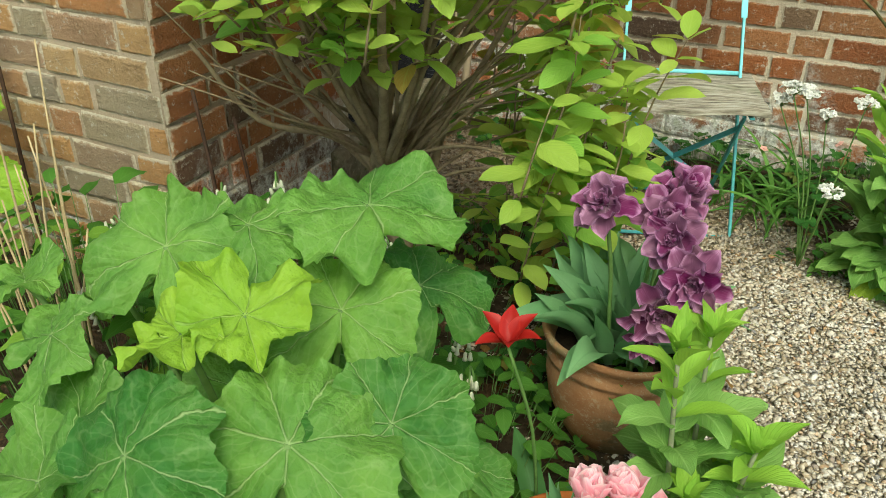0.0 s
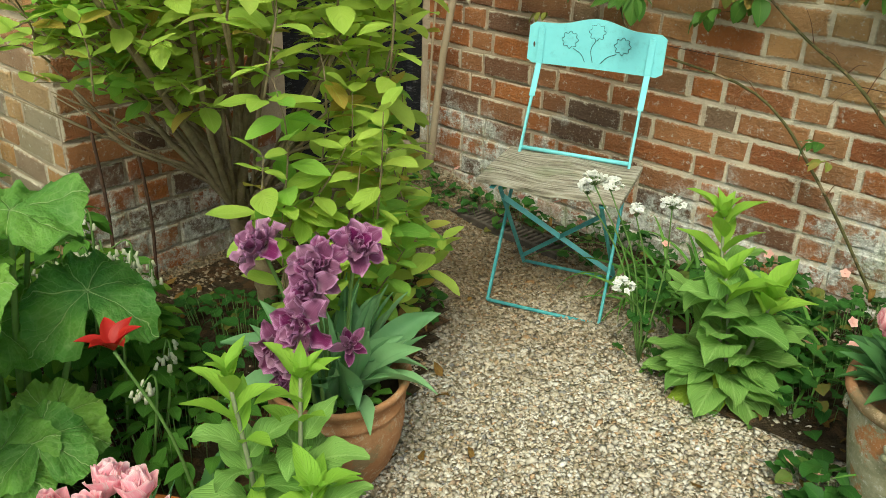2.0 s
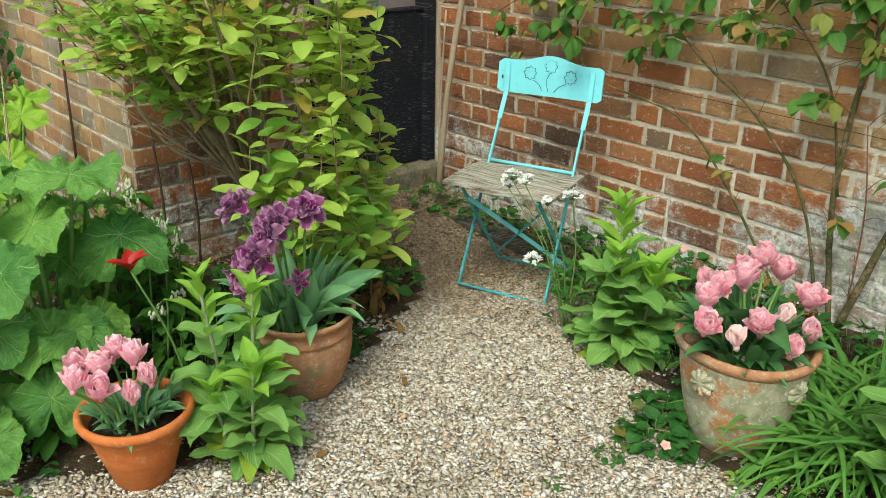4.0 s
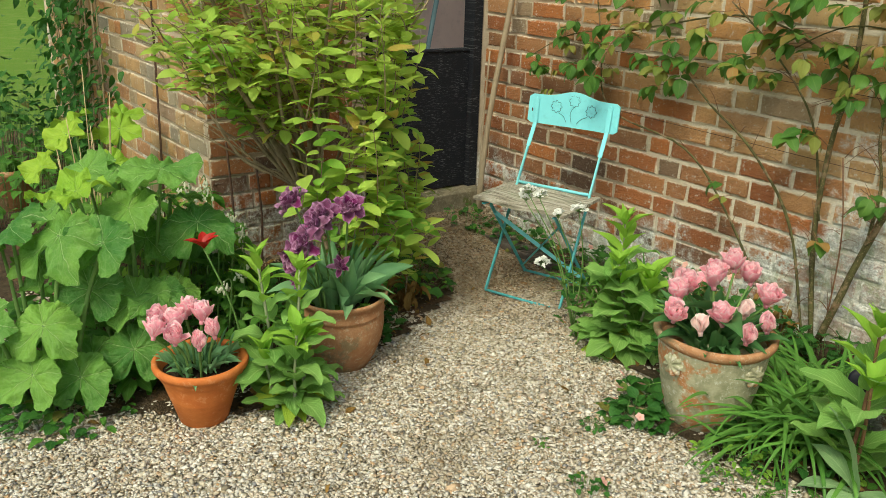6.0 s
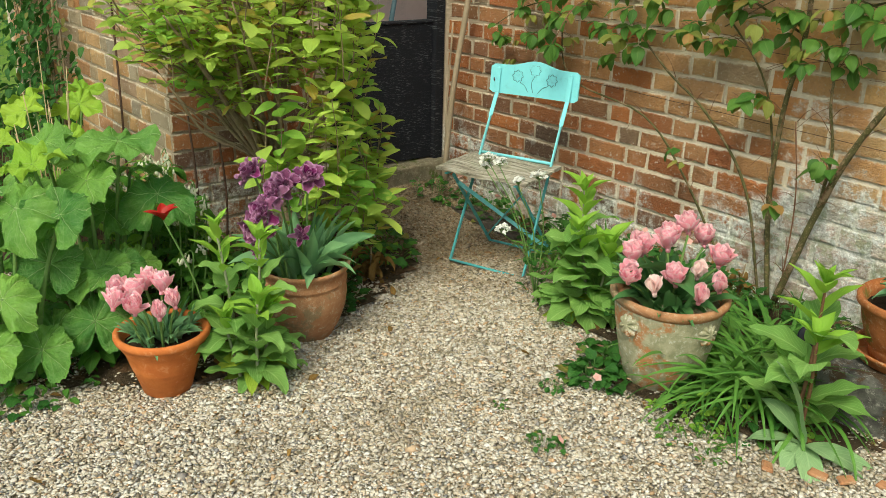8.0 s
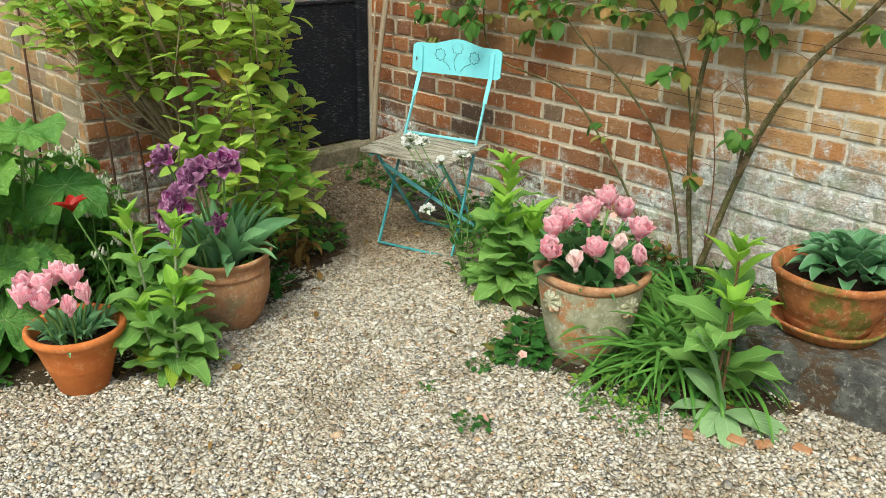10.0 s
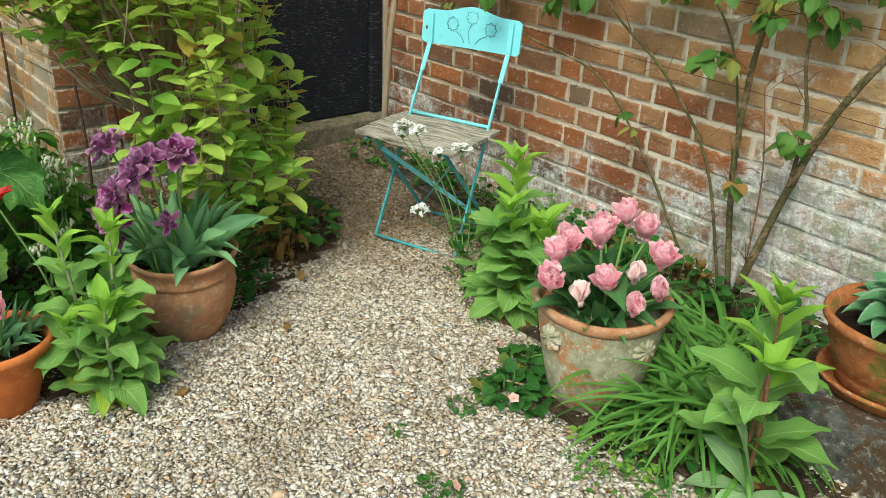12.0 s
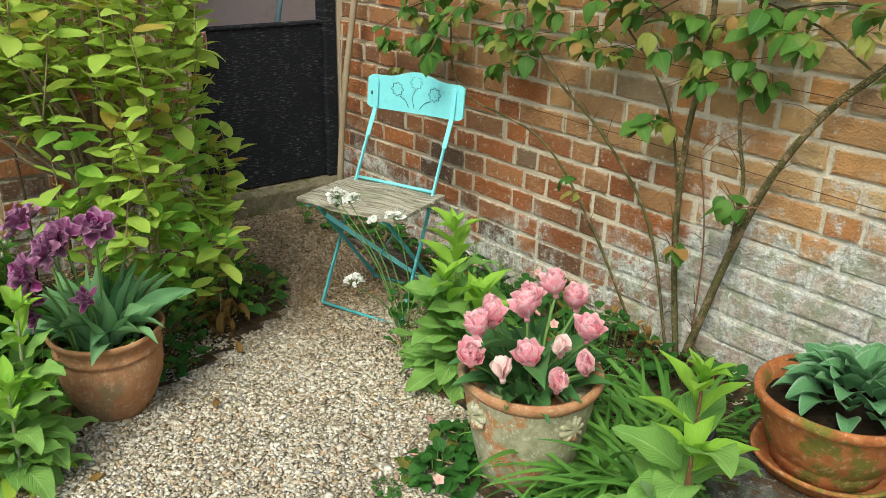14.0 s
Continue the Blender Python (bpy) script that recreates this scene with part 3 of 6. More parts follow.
def ground_sheet():
    xs = sorted({*np.round(np.arange(-4, 4.01, 0.1), 2), *(s * v for s in (-1, 1) for v in (5, 7, 10, 16, 28, 60, 150))})
    ys = sorted({*np.round(np.arange(-2, 4.01, 0.1), 2), *(s * v for s in (-1, 1) for v in (5, 7, 10, 16, 28, 60, 150))})
    V = [(x, y, gz(x) - 0.0085 + float(bank(x, y)) * (x > DOOR_X - 0.25) + float(hump(x, y)) * (abs(x) < 3)) for y in ys for x in xs]
    n = len(xs)
    F = [(j * n + i, j * n + i + 1, (j + 1) * n + i + 1, (j + 1) * n + i) for j in range(len(ys) - 1) for i in range(n - 1)]
    ob = new("ground", Geo().add(V, F).mesh("ground", GROUND))
    tagged(ob, "sandy grit running out to green lawn", "ground", kind="structure")


ground_sheet()


def inside(x, y, poly):
    """Which of the points lie in the polygon."""
    r = np.zeros(len(x), bool)
    for (x1, y1), (x2, y2) in zip(poly, poly[1:] + poly[:1]):
        cross = ((y1 > y) != (y2 > y)) & (x < (x2 - x1) * (y - y1) / (y2 - y1 + 1e-12) + x1)
        r ^= cross
    return r


BED_LEFT = [(-0.55, 0.3), (-0.18, 0.72), (0.0, 0.9), (0.1, 1.15), (-0.1, 1.6), (-0.24, 1.95), (-0.43, 2.25), (-0.67, 2.4), (-0.98, 2.42), (-1.24, 2.4), (-1.24, 1.53), (-5, 1.53), (-5, 0.3)]
BED_RIGHT = [(-1.3, 2.98), (-0.1, 2.95), (0.2, 2.62), (0.42, 2.33), (0.8, 2.3), (0.82, 2.08), (1.15, 2.03), (1.5, 2.12), (1.65, 2.4), (1.65, 3.2), (-1.3, 3.2)]


def bed(name, poly, label):
    """Raised earth of a flower bed."""
    xs, ys = [p[0] for p in poly], [p[1] for p in poly]
    st = 0.05
    V, F, idx = [], [], {}
    gx, gy = np.arange(min(xs), max(xs), st), np.arange(min(ys), max(ys), st)
    for a in gx:
        ok = inside(np.full(len(gy), a), gy, poly)
        for b, o in zip(gy, ok):
            if o:
                q = []
                for c, d in ((a, b), (a + st, b), (a + st, b + st), (a, b + st)):
                    key = (round(c / st), round(d / st))
                    if key not in idx:
                        idx[key] = len(V)
                        V.append((c, d, gz(c) + 0.002 + 0.012 * noise.noise((c * 6, d * 6, 3))))
                    q.append(idx[key])
                F.append(tuple(q))
    tagged(new(name, Geo().add(V, F).mesh(name, BED_EARTH)), label, "flower bed", kind="structure")


bed("flower_bed_west", BED_LEFT, "dark crumbly bed earth with old leaf litter")
bed("flower_bed_north", BED_RIGHT, "dark bed earth along the wall foot")


def gravel():
    """Flint chippings, each a small faceted stone, thinning out into the beds."""
    n = 255000
    x, y = rng.uniform(-1.45, 2.2, n), rng.uniform(0.0, 3.1, n)
    keep = (x - 0.35 < (y - 0.0) * 1.35) & (y < 3.1)
    jx, jy = x + rng.normal(0, 0.05, n), y + rng.normal(0, 0.05, n)
    a, b = inside(jx, jy, BED_LEFT), inside(jx, jy, BED_RIGHT)
    thin = rng.random(n)
    keep &= ~((a & (thin > 0.16)) | (b & (thin > 0.32))) & ~((x > 1.38) & (y > 2.42))
    x, y = x[keep], y[keep]
    n = len(x)
    turn = np.arange(6) * math.pi / 3
    base = np.concatenate([np.stack([np.cos(turn), np.sin(turn), np.array([0.2, -0.2] * 3)], 1), [(0.15, 0.1, 1.0), (0, 0, -1.0)]])
    tri = np.array([(k, (k + 1) % 6, 6) for k in range(6)] + [((k + 1) % 6, k, 7) for k in range(6)])
    size = 0.0038 * np.exp(rng.normal(0, 0.36, n)) + 0.0017
    sc = np.stack([size * rng.uniform(0.95, 1.75, n), size * rng.uniform(0.75, 1.25, n), size * rng.uniform(0.35, 0.75, n)], 1)
    P = (base[None] * rng.uniform(0.75, 1.2, (n, 8, 1)) + rng.uniform(-0.2, 0.2, (n, 8, 3))) * sc[:, None]
    a1, a2, a3 = rng.uniform(0, 6.283, n), rng.normal(0, 0.30, n), rng.normal(0, 0.30, n)
    c, s = np.cos(a2)[:, None], np.sin(a2)[:, None]
    P = np.stack([P[..., 0], P[..., 1] * c - P[..., 2] * s, P[..., 1] * s + P[..., 2] * c], -1)
    c, s = np.cos(a3)[:, None], np.sin(a3)[:, None]
    P = np.stack([P[..., 0] * c + P[..., 2] * s, P[..., 1], -P[..., 0] * s + P[..., 2] * c], -1)
    c, s = np.cos(a1)[:, None], np.sin(a1)[:, None]
    P = np.stack([P[..., 0] * c - P[..., 1] * s, P[..., 0] * s + P[..., 1] * c, P[..., 2]], -1)
    zz = 0.058 * (np.clip(x, -0.3, 2.0) - 0.5) - 0.004 + hump(x, y) + bank(x, y) + rng.uniform(-0.003, 0.0045, n)
    P += np.stack([x, y, zz], 1)[:, None]
    me = bpy.data.meshes.new("gravel")
    V = P.reshape(-1, 3).astype(np.float32)
    F = (tri[None] + 8 * np.arange(n)[:, None, None]).reshape(-1).astype(np.int32)
    me.vertices.add(len(V))
    me.vertices.foreach_set("co", V.ravel())
    me.loops.add(len(F))
    me.loops.foreach_set("vertex_index", F)
    me.polygons.add(len(F) // 3)
    me.polygons.foreach_set("loop_start", np.arange(0, len(F), 3, dtype=np.int32))
    me.update(calc_edges=True)
    me.materials.append(GRAVEL)
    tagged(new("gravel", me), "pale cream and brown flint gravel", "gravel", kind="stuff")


gravel()

# ---- walls of the two brick buildings ----
PITCH = 0.0875
DOOR_Y0, DOOR_Y1, DOOR_TOP = 2.36, 3.117, 1.98


def wall(name, boxes, label):
    g = Geo()
    for b in boxes:
        g.add(*box(*b))
    return tagged(new(name, g.mesh(name, MORTAR, False)), label, "wall", kind="structure")


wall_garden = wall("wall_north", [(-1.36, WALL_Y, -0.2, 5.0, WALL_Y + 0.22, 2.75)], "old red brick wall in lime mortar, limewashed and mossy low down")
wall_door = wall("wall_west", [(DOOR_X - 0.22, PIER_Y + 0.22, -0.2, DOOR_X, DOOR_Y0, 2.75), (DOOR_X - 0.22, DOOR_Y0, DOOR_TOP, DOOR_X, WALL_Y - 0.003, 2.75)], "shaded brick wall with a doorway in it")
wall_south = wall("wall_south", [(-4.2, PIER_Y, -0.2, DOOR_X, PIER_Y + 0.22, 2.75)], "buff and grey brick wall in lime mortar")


def brick_mesh(name, L, H, material, seed):
    """One brick, front towards -y, with worn edges. 20-odd faces."""
    rr = random.Random(seed)
    j = lambda s: rr.uniform(-s, s)
    e = 0.006
    ring = lambda x, z, y: [(-x + j(0.0050), y, -z + j(0.0050)), (x + j(0.0050), y, -z + j(0.0050)), (x + j(0.0050), y, z + j(0.0050)), (-x + j(0.0050), y, z + j(0.0050))]
    V = ring(L / 2, H / 2, 0.02) + ring(L / 2, H / 2, -0.003) + ring(L / 2 - e, H / 2 - e, -0.009) + [(j(0.02), -0.0095, j(0.01))]
    F = []
    for k in (0, 4):
        for i in range(4):
            F.append((k + i, k + (i + 1) % 4, k + 4 + (i + 1) % 4, k + 4 + i))
    for i in range(4):
        F.append((8 + i, 8 + (i + 1) % 4, 12))
    return Geo().add(V, F).mesh(name, material, False)


BH = 0.0755
BRICKS = {}
for mname, bm_ in (("red", BRICK_RED), ("buff", BRICK_BUFF)):
    BRICKS[mname, "s"] = [brick_mesh("stretcher", 0.226, BH, bm_, s) for s in range(5)]
    BRICKS[mname, "h"] = [brick_mesh("header", 0.106, BH, bm_, s + 9) for s in range(4)]


def lay(owner, colour, length, m, z0, courses, near, hole=None, seed=0):
    """Flemish bond along local x from 0 to length; bricks in `near` become parts, the rest one mesh."""
    rr = random.Random(seed)
    far = Geo()
    for c in range(courses):
        z = z0 + c * PITCH
        x = [0.0, -0.17][c % 2] + rr.uniform(-0.02, 0.02)
        kind = c % 2 == 0
        while x < length:
            k = "s" if kind else "h"
            L = (0.226 if kind else 0.106) * rr.uniform(0.97, 1.03)
            kind = not kind if rr.random() < 0.82 else kind
            a, b = max(x, 0.002), min(x + L, length - 0.002)
            x += L + 0.012
            if b - a < 0.03:
                continue
            mid = (a + b) / 2
            if hole and hole[0] < mid < hole[1] and hole[2] < z < hole[3]:
                continue
            s = (b - a) / (0.226 if k == "s" else 0.106)
            mm = m @ Matrix.Translation((mid, rr.uniform(-0.003, 0.005), z + PITCH / 2 + rr.uniform(-0.002, 0.002))) @ Matrix.Rotation(radians(rr.uniform(-0.6, 0.6)), 4, "Y") @ Matrix.Diagonal((s, 1, 1, 1))
            me = rr.choice(BRICKS[colour, k])
            if near(mid, z):
                part("brick", me, owner, m=mm)
            else:
                far.add([v.co for v in me.vertices], [tuple(p.vertices) for p in me.polygons], m=mm)
    if far.v:
        ob = part("brickwork", far.mesh("brickwork", BRICKS[colour, "s"][0].materials[0], False), owner)
        ob["kind"] = "stuff"


# ---- doorway: stone sill, frame, half door, room behind ----
def doorway():
    g = Geo().add(*box(DOOR_X - 0.26, DOOR_Y0 - 0.12, -0.1, DOOR_X + 0.05, WALL_Y - 0.006, 0.135))
    tagged(new("door_sill", bevelled(g, "door_sill", SILL_STONE, 0.012, 3)), "mossy stone door sill with crumbling edges", "sill", kind="structure")
    fx0, fx1 = DOOR_X - 0.12, DOOR_X - 0.03
    fr = thing("door_frame", Matrix.Identity(4), "black painted timber door frame, flaking", "door frame", kind="structure")
    part("post", bevelled(Geo().add(*box(fx0, DOOR_Y1 - 0.06, 0.136, fx1, DOOR_Y1 + 0.0, DOOR_TOP - 0.07)), "post", BLACK_PAINT), fr)
    part("post", bevelled(Geo().add(*box(fx0, DOOR_Y0, 0.136, fx1, DOOR_Y0 + 0.06, DOOR_TOP - 0.07)), "post", BLACK_PAINT), fr)
    part("head", bevelled(Geo().add(*box(fx0, DOOR_Y0, DOOR_TOP - 0.068, fx1, DOOR_Y1, DOOR_TOP - 0.002)), "head", BLACK_PAINT), fr)
    d = thing("stable_door", pose(fx0 + 0.03, 0, 0.145), "closed lower half of a black stable door, paint scuffed", "door")
    y0, y1 = DOOR_Y0 + 0.064, DOOR_Y1 - 0.064
    n = 8
    for i in range(n):
        z0, z1 = 0.745 / n * i, 0.745 / n * (i + 1) - 0.0005
        part("board", bevelled(Geo().add(*box(0, y0, z0, 0.032, y1, z1)), "board", BLACK_PAINT, 0.0012, 1), d)
    part("capping", bevelled(Geo().add(*box(-0.008, y0, 0.746, 0.04, y1, 0.762)), "capping", BLACK_PAINT, 0.004, 1), d, "worn pale-edged top rail")
    rm = [("wall_room_west", (-2.3, PIER_Y + 0.221, -0.1, -2.2, 4.3, 2.5)), ("wall_room_north", (-2.2, 4.2, -0.1, -1.36, 4.3, 2.5))]
    for nm, b in rm:
        tagged(new(nm, Geo().add(*box(*b)).mesh(nm, PLASTER, False)), "dull pinkish plaster wall of the store", "wall", kind="structure")
    tagged(new("ceiling", Geo().add(*box(-3.0, PIER_Y + 0.222, 2.5, DOOR_X - 0.222, 4.3, 2.55)).mesh("ceiling", PLASTER, False)), "plain plaster ceiling of the store", "ceiling", kind="structure")
    tagged(new("floor", Geo().add(*box(-2.9, PIER_Y + 0.223, -0.05, DOOR_X - 0.262, 4.2, 0.05)).mesh("floor", CONCRETE, False)), "grey concrete floor of the store", "floor", kind="structure")
    # things kept just inside the door
    g = Geo().add(*tube([(0, 0, 0), (0.02, 0.12, 0.6), (0.05, 0.25, 1.35)], 0.014, 0.014, 10))
    p = thing("pipe", pose(-1.62, 2.80, 0.05), "blue-grey plastic pipe leaning inside the doorway", "pipe")
    part("tube", g.mesh("tube", BLUE_PIPE), p)
    for k in range(2):
        s = thing("stacked_chair", pose(-1.80, 2.42 + 0.03 * k, 0.05), "grey plastic chair stored inside the doorway", "chair", "stored chairs")
        part("seat", bevelled(Geo().add(*box(-0.2, -0.18, 0.42 + 0.05 * k, 0.2, 0.18, 0.45 + 0.05 * k)), "seat", GREY_PLASTIC, 0.01), s)
        part("backrest", bevelled(Geo().add(*box(-0.21, -0.18, 0.47 + 0.05 * k, -0.18, 0.18, 0.98 + 0.05 * k)), "backrest", GREY_PLASTIC, 0.01), s)
        for sx in (-1, 1):
            for sy in (-1, 1):
                part("leg", Geo().add(*tube([(sx * 0.2, sy * 0.17, 0), (sx * 0.19, sy * 0.16, 0.43 + 0.05 * k)], 0.014, 0.016, 8, 1)).mesh("leg", GREY_PLASTIC), s)


doorway()


# ---- chair ----
def bar(g, a, b, w=0.012, t=0.005, side=(1, 0, 0)):
    """A flat or square bar from a to b."""
    a, b = Vector(a), Vector(b)
    d = (b - a).normalized()
    s = Vector(side)
    s = (s - d * s.dot(d)).normalized()
    n = d.cross(s)
    V = [p + s * i * w / 2 + n * j * t / 2 for p in (a, b) for i, j in ((-1, -1), (1, -1), (1, 1), (-1, 1))]
    F = [(0, 1, 2, 3)[::-1], (4, 5, 6, 7)] + [(i, (i + 1) % 4, 4 + (i + 1) % 4, 4 + i) for i in range(4)]
    g.add(V, F)
    return g


def bistro_chair():
    c = thing("folding_chair", pose(-0.285, 2.825, -0.042, 0, 0, 19), "turquoise folding metal bistro chair with weathered slatted wooden seat", "chair")
    # back board with arched top
    n, w = 24, 0.22
    V, F = [], []
    for i in range(n + 1):
        u = -1 + 2 * i / n
        arch = 0.026 * (0.5 + 0.5 * math.cos(math.pi * max(-1, min(1, u / 0.62)))) if abs(u) < 0.62 else 0.0
        y = 0.012 * (1 - u * u)
        cr = 0.012 * max(0, (abs(u) - 0.94) / 0.06) ** 2
        for z, dy in ((0.716 + cr, 0.0), (0.845 + arch - cr, -0.008 + 0.02)):
            V += [(u * w, y + dy - 0.004, z), (u * w, y + dy + 0.004, z)]
    for i in range(n):
        k = i * 4
        F += [(k, k + 4, k + 6, k + 2), (k + 1, k + 3, k + 7, k + 5), (k + 2, k + 6, k + 7, k + 3), (k, k + 1, k + 5, k + 4)]
    F += [(0, 2, 3, 1), (n * 4, n * 4 + 1, n * 4 + 3, n * 4 + 2)]
    board = part("backrest", Geo().add(V, F).mesh("backrest", TURQUOISE, False), c, "turquoise painted board with a cut-line flower pattern")
    at_board = lambda x, z: (x, 0.012 * (1 - (x / w) ** 2) + (z - 0.716) / 0.13 * 0.012 - 0.0052, z)
    for cx, cz, foot in ((-0.085, 0.80, (-0.03, 0.735)), (0.0, 0.832, (-0.005, 0.735)), (0.085, 0.797, (0.02, 0.735))):
        ring = [at_board(cx + (0.024 + 0.0035 * math.cos(8 * a)) * math.cos(a), cz + (0.024 + 0.0035 * math.cos(8 * a)) * math.sin(a)) for a in np.linspace(0, 6.283, 49)]
        part("flower_line", Geo().add(*tube(ring, 0.0012, 0.0012, 4, 1)).mesh("flower_line", DRAWN_LINE), board)
        mid = ((cx + foot[0]) / 2 + 0.012 * (1 if cx < 0 else -1), (cz - 0.025 + foot[1]) / 2 + 0.004)
        st = curve_pts([(cx + (foot[0] - cx) * 0.25, cz - 0.026, 0), (mid[0], mid[1], 0), (foot[0], foot[1], 0)], 6)
        part("stem_line", Geo().add(*tube([at_board(p[0], p[1]) for p in st], 0.0013, 0.0013, 4, 1)).mesh("stem_line", DRAWN_LINE), board)
    part("rust_spot", Geo().add(*lathe([(0.0035, 0), (0.003, 0.0015), (0.0005, 0.002)], 10)).mesh("rust_spot", RUST), board, "rusty worn slot in the paint",
         Matrix.Translation(at_board(-0.2, 0.775)) @ Matrix.Rotation(radians(90), 4, "X") @ Matrix.Diagonal((1, 2.6, 1, 1)))
    for x in (-0.18, 0.18):
        for z in (0.728, 0.83):
            part("rivet", Geo().add(*lathe([(0.005, 0), (0.004, 0.002), (0.001, 0.003)], 10)).mesh("rivet", TURQUOISE), board, m=Matrix.Translation(at_board(x, z)) @ Matrix.Rotation(radians(90), 4, "X"))
    # long frame: uprights down to the front feet
    up = lambda s: [(s * 0.178, 0.004, 0.83), (s * 0.176, -0.01, 0.72), (s * 0.18, -0.15, 0.43), (s * 0.186, -0.355, 0.005)]
    for s in (-1, 1):
        p = up(s)
        g = Geo()
        bar(g, p[0], p[1], 0.022, 0.006)
        bar(g, p[1], (s * 0.177, -0.06, 0.62), 0.019, 0.006)
        bar(g, (s * 0.177, -0.06, 0.62), p[2], 0.008, 0.014)
        part("upright", bevelled(g, "upright", TURQUOISE, 0.0015, 1), c)
        g = Geo()
        bar(g, p[2], p[3], 0.009, 0.014)
        part("front_leg", bevelled(g, "front_leg", TEAL_DARK, 0.0015, 1), c, "darker teal leg")
    part("front_rail", Geo().add(*tube([(-0.186, -0.355, 0.006), (0.186, -0.355, 0.006)], 0.006, 0.006, 8, 1)).mesh("front_rail", TEAL_DARK), c)
    part("seat_bar", Geo().add(*tube([(-0.18, -0.125, 0.465), (0.18, -0.125, 0.465)], 0.007, 0.007, 8, 1)).mesh("seat_bar", TURQUOISE), c)
    # crossing rear frame
    for s in (-1, 1):
        g = bar(Geo(), (s * 0.155, -0.40, 0.425), (s * 0.165, -0.03, 0.008), 0.009, 0.014)
        part("rear_leg", bevelled(g, "rear_leg", TEAL_DARK, 0.0015, 1), c)
        g = bar(Geo(), (s * 0.168, -0.44, 0.433), (s * 0.168, -0.1, 0.433), 0.006, 0.014, (0, 0, 1))
        part("seat_rail", bevelled(g, "seat_rail", TEAL_DARK, 0.001, 1), c)
    part("rear_rail", Geo().add(*tube([(-0.165, -0.03, 0.01), (0.165, -0.03, 0.01)], 0.006, 0.006, 8, 1)).mesh("rear_rail", TEAL_DARK), c)
    part("brace", bevelled(bar(Geo(), (-0.157, -0.36, 0.38), (0.164, -0.06, 0.042), 0.018, 0.004, (0, 0.7, 0.7)), "brace", TURQUOISE, 0.001, 1), c)
    part("brace", bevelled(bar(Geo(), (0.157, -0.355, 0.375), (-0.164, -0.065, 0.045), 0.018, 0.004, (0, 0.7, 0.7)), "brace", TEAL_DARK, 0.001, 1), c)
    # seat slats, bowed and ragged
    for k in range(4):
        y0 = -0.445 + k * 0.085
        V, F = [], []
        rr = random.Random(k)
        m = 10
        for i in range(m + 1):
            x = -0.218 + 0.436 * i / m
            bow = -0.006 * (1 - (x / 0.22) ** 2) * (k == 0)
            a, b = y0 + bow + rr.uniform(-0.002, 0.002), y0 + 0.079 + rr.uniform(-0.003, 0.003)
            z = 0.442 + 0.004 * math.sin(i + k)
            V += [(x, a, z), (x, b, z), (x, b, z + 0.016), (x, a, z + 0.016 + rr.uniform(-0.002, 0.001))]
        for i in range(m):
            q = i * 4
            F += [(q, q + 1, q + 5, q + 4), (q + 1, q + 2, q + 6, q + 5), (q + 2, q + 3, q + 7, q + 6), (q + 3, q, q + 4, q + 7)]
        F += [(0, 3, 2, 1), (m * 4, m * 4 + 1, m * 4 + 2, m * 4 + 3)]
        part("slat", bevelled(Geo().add(V, F), "slat", OLD_WOOD, 0.0015, 1), c, "bare grey weathered timber slat")


bistro_chair()


# ---- pots and their plants ----
def pot(name, x, y, z, profile, material, label, soil_r, soil_z, wobble=0.004, rim=None):
    p = thing(name, pose(x, y, z), label, "flower pot")
    if rim:
        i0, i1, rim_mat, rim_label = rim
        part("rim", Geo().add(*lathe(profile[i0:i1 + 1], 64, wobble)).mesh("rim", rim_mat), p, rim_label)
        profile = profile[:i0 + 1] + [(0.02, profile[i0][1] + 0.001)]
    part("pot_body", Geo().add(*lathe(profile, 64, wobble)).mesh("pot_body", material), p)
    V, F = lathe([(soil_r * 1.0, soil_z - 0.02), (soil_r, soil_z), (soil_r * 0.6, soil_z + 0.008), (0.004, soil_z + 0.012)], 32)
    for i, v in enumerate(V):
        if i >= 32:
            V[i] = (v[0], v[1], v[2] + R.uniform(-0.004, 0.004))
    part("soil", Geo().add(V, F).mesh("soil", SOIL), p, "dark crumbly potting soil")
    return p


def tulip_head(name, material, petals, L, W, spread, seed, ragged=0.03, shape="petal"):
    """A double tulip: rings of cupped, ragged petals."""
    g = Geo()
    rr = random.Random(seed)
    for ring, (n, el, s) in enumerate(petals):
        for i in range(n):
            b = blade(L * s * rr.uniform(0.9, 1.08), W * s, shape, curl=rr.uniform(-35, -5) - 15 * (1 - spread) + spread * 55, fold=0.1, wave=ragged, waves=2, nl=6, nw=4, cup=0.45, seed=rr.random())
            g.add(*b, m=at((0, 0, 0.002 * ring), 360 / n * (i + 0.5 * ring) + rr.uniform(-12, 12), el + rr.uniform(-10, 8), rr.uniform(-12, 12)) @ Matrix.Translation((0, 0.004, 0)))
    g.add(*tube([(0, 0, -0.006), (0, 0, 0.006)], 0.006, 0.007, 8, 1))
    return g.mesh(name, material)


PINK = [tulip_head("tulip_flower", PETAL_PINK, [(6, 40, 1.0), (6, 55, 1.0), (6, 67, 0.97), (5, 77, 0.95), (4, 85, 0.88)], 0.056, 0.040, 0.16, s, 0.07) for s in range(4)]
PINK_SHUT = [tulip_head("tulip_flower", PETAL_PINK, [(5, 62, 1.0), (5, 72, 0.97), (5, 80, 0.95), (4, 86, 0.88)], 0.055, 0.039, 0.02, s + 5, 0.06, "pointed") for s in range(3)]
PALE_SHUT = [tulip_head("tulip_flower", PETAL_PALE, [(4, 72, 1.0), (4, 80, 0.95), (3, 86, 0.9)], 0.05, 0.038, 0.0, s + 15, 0.02) for s in range(2)]
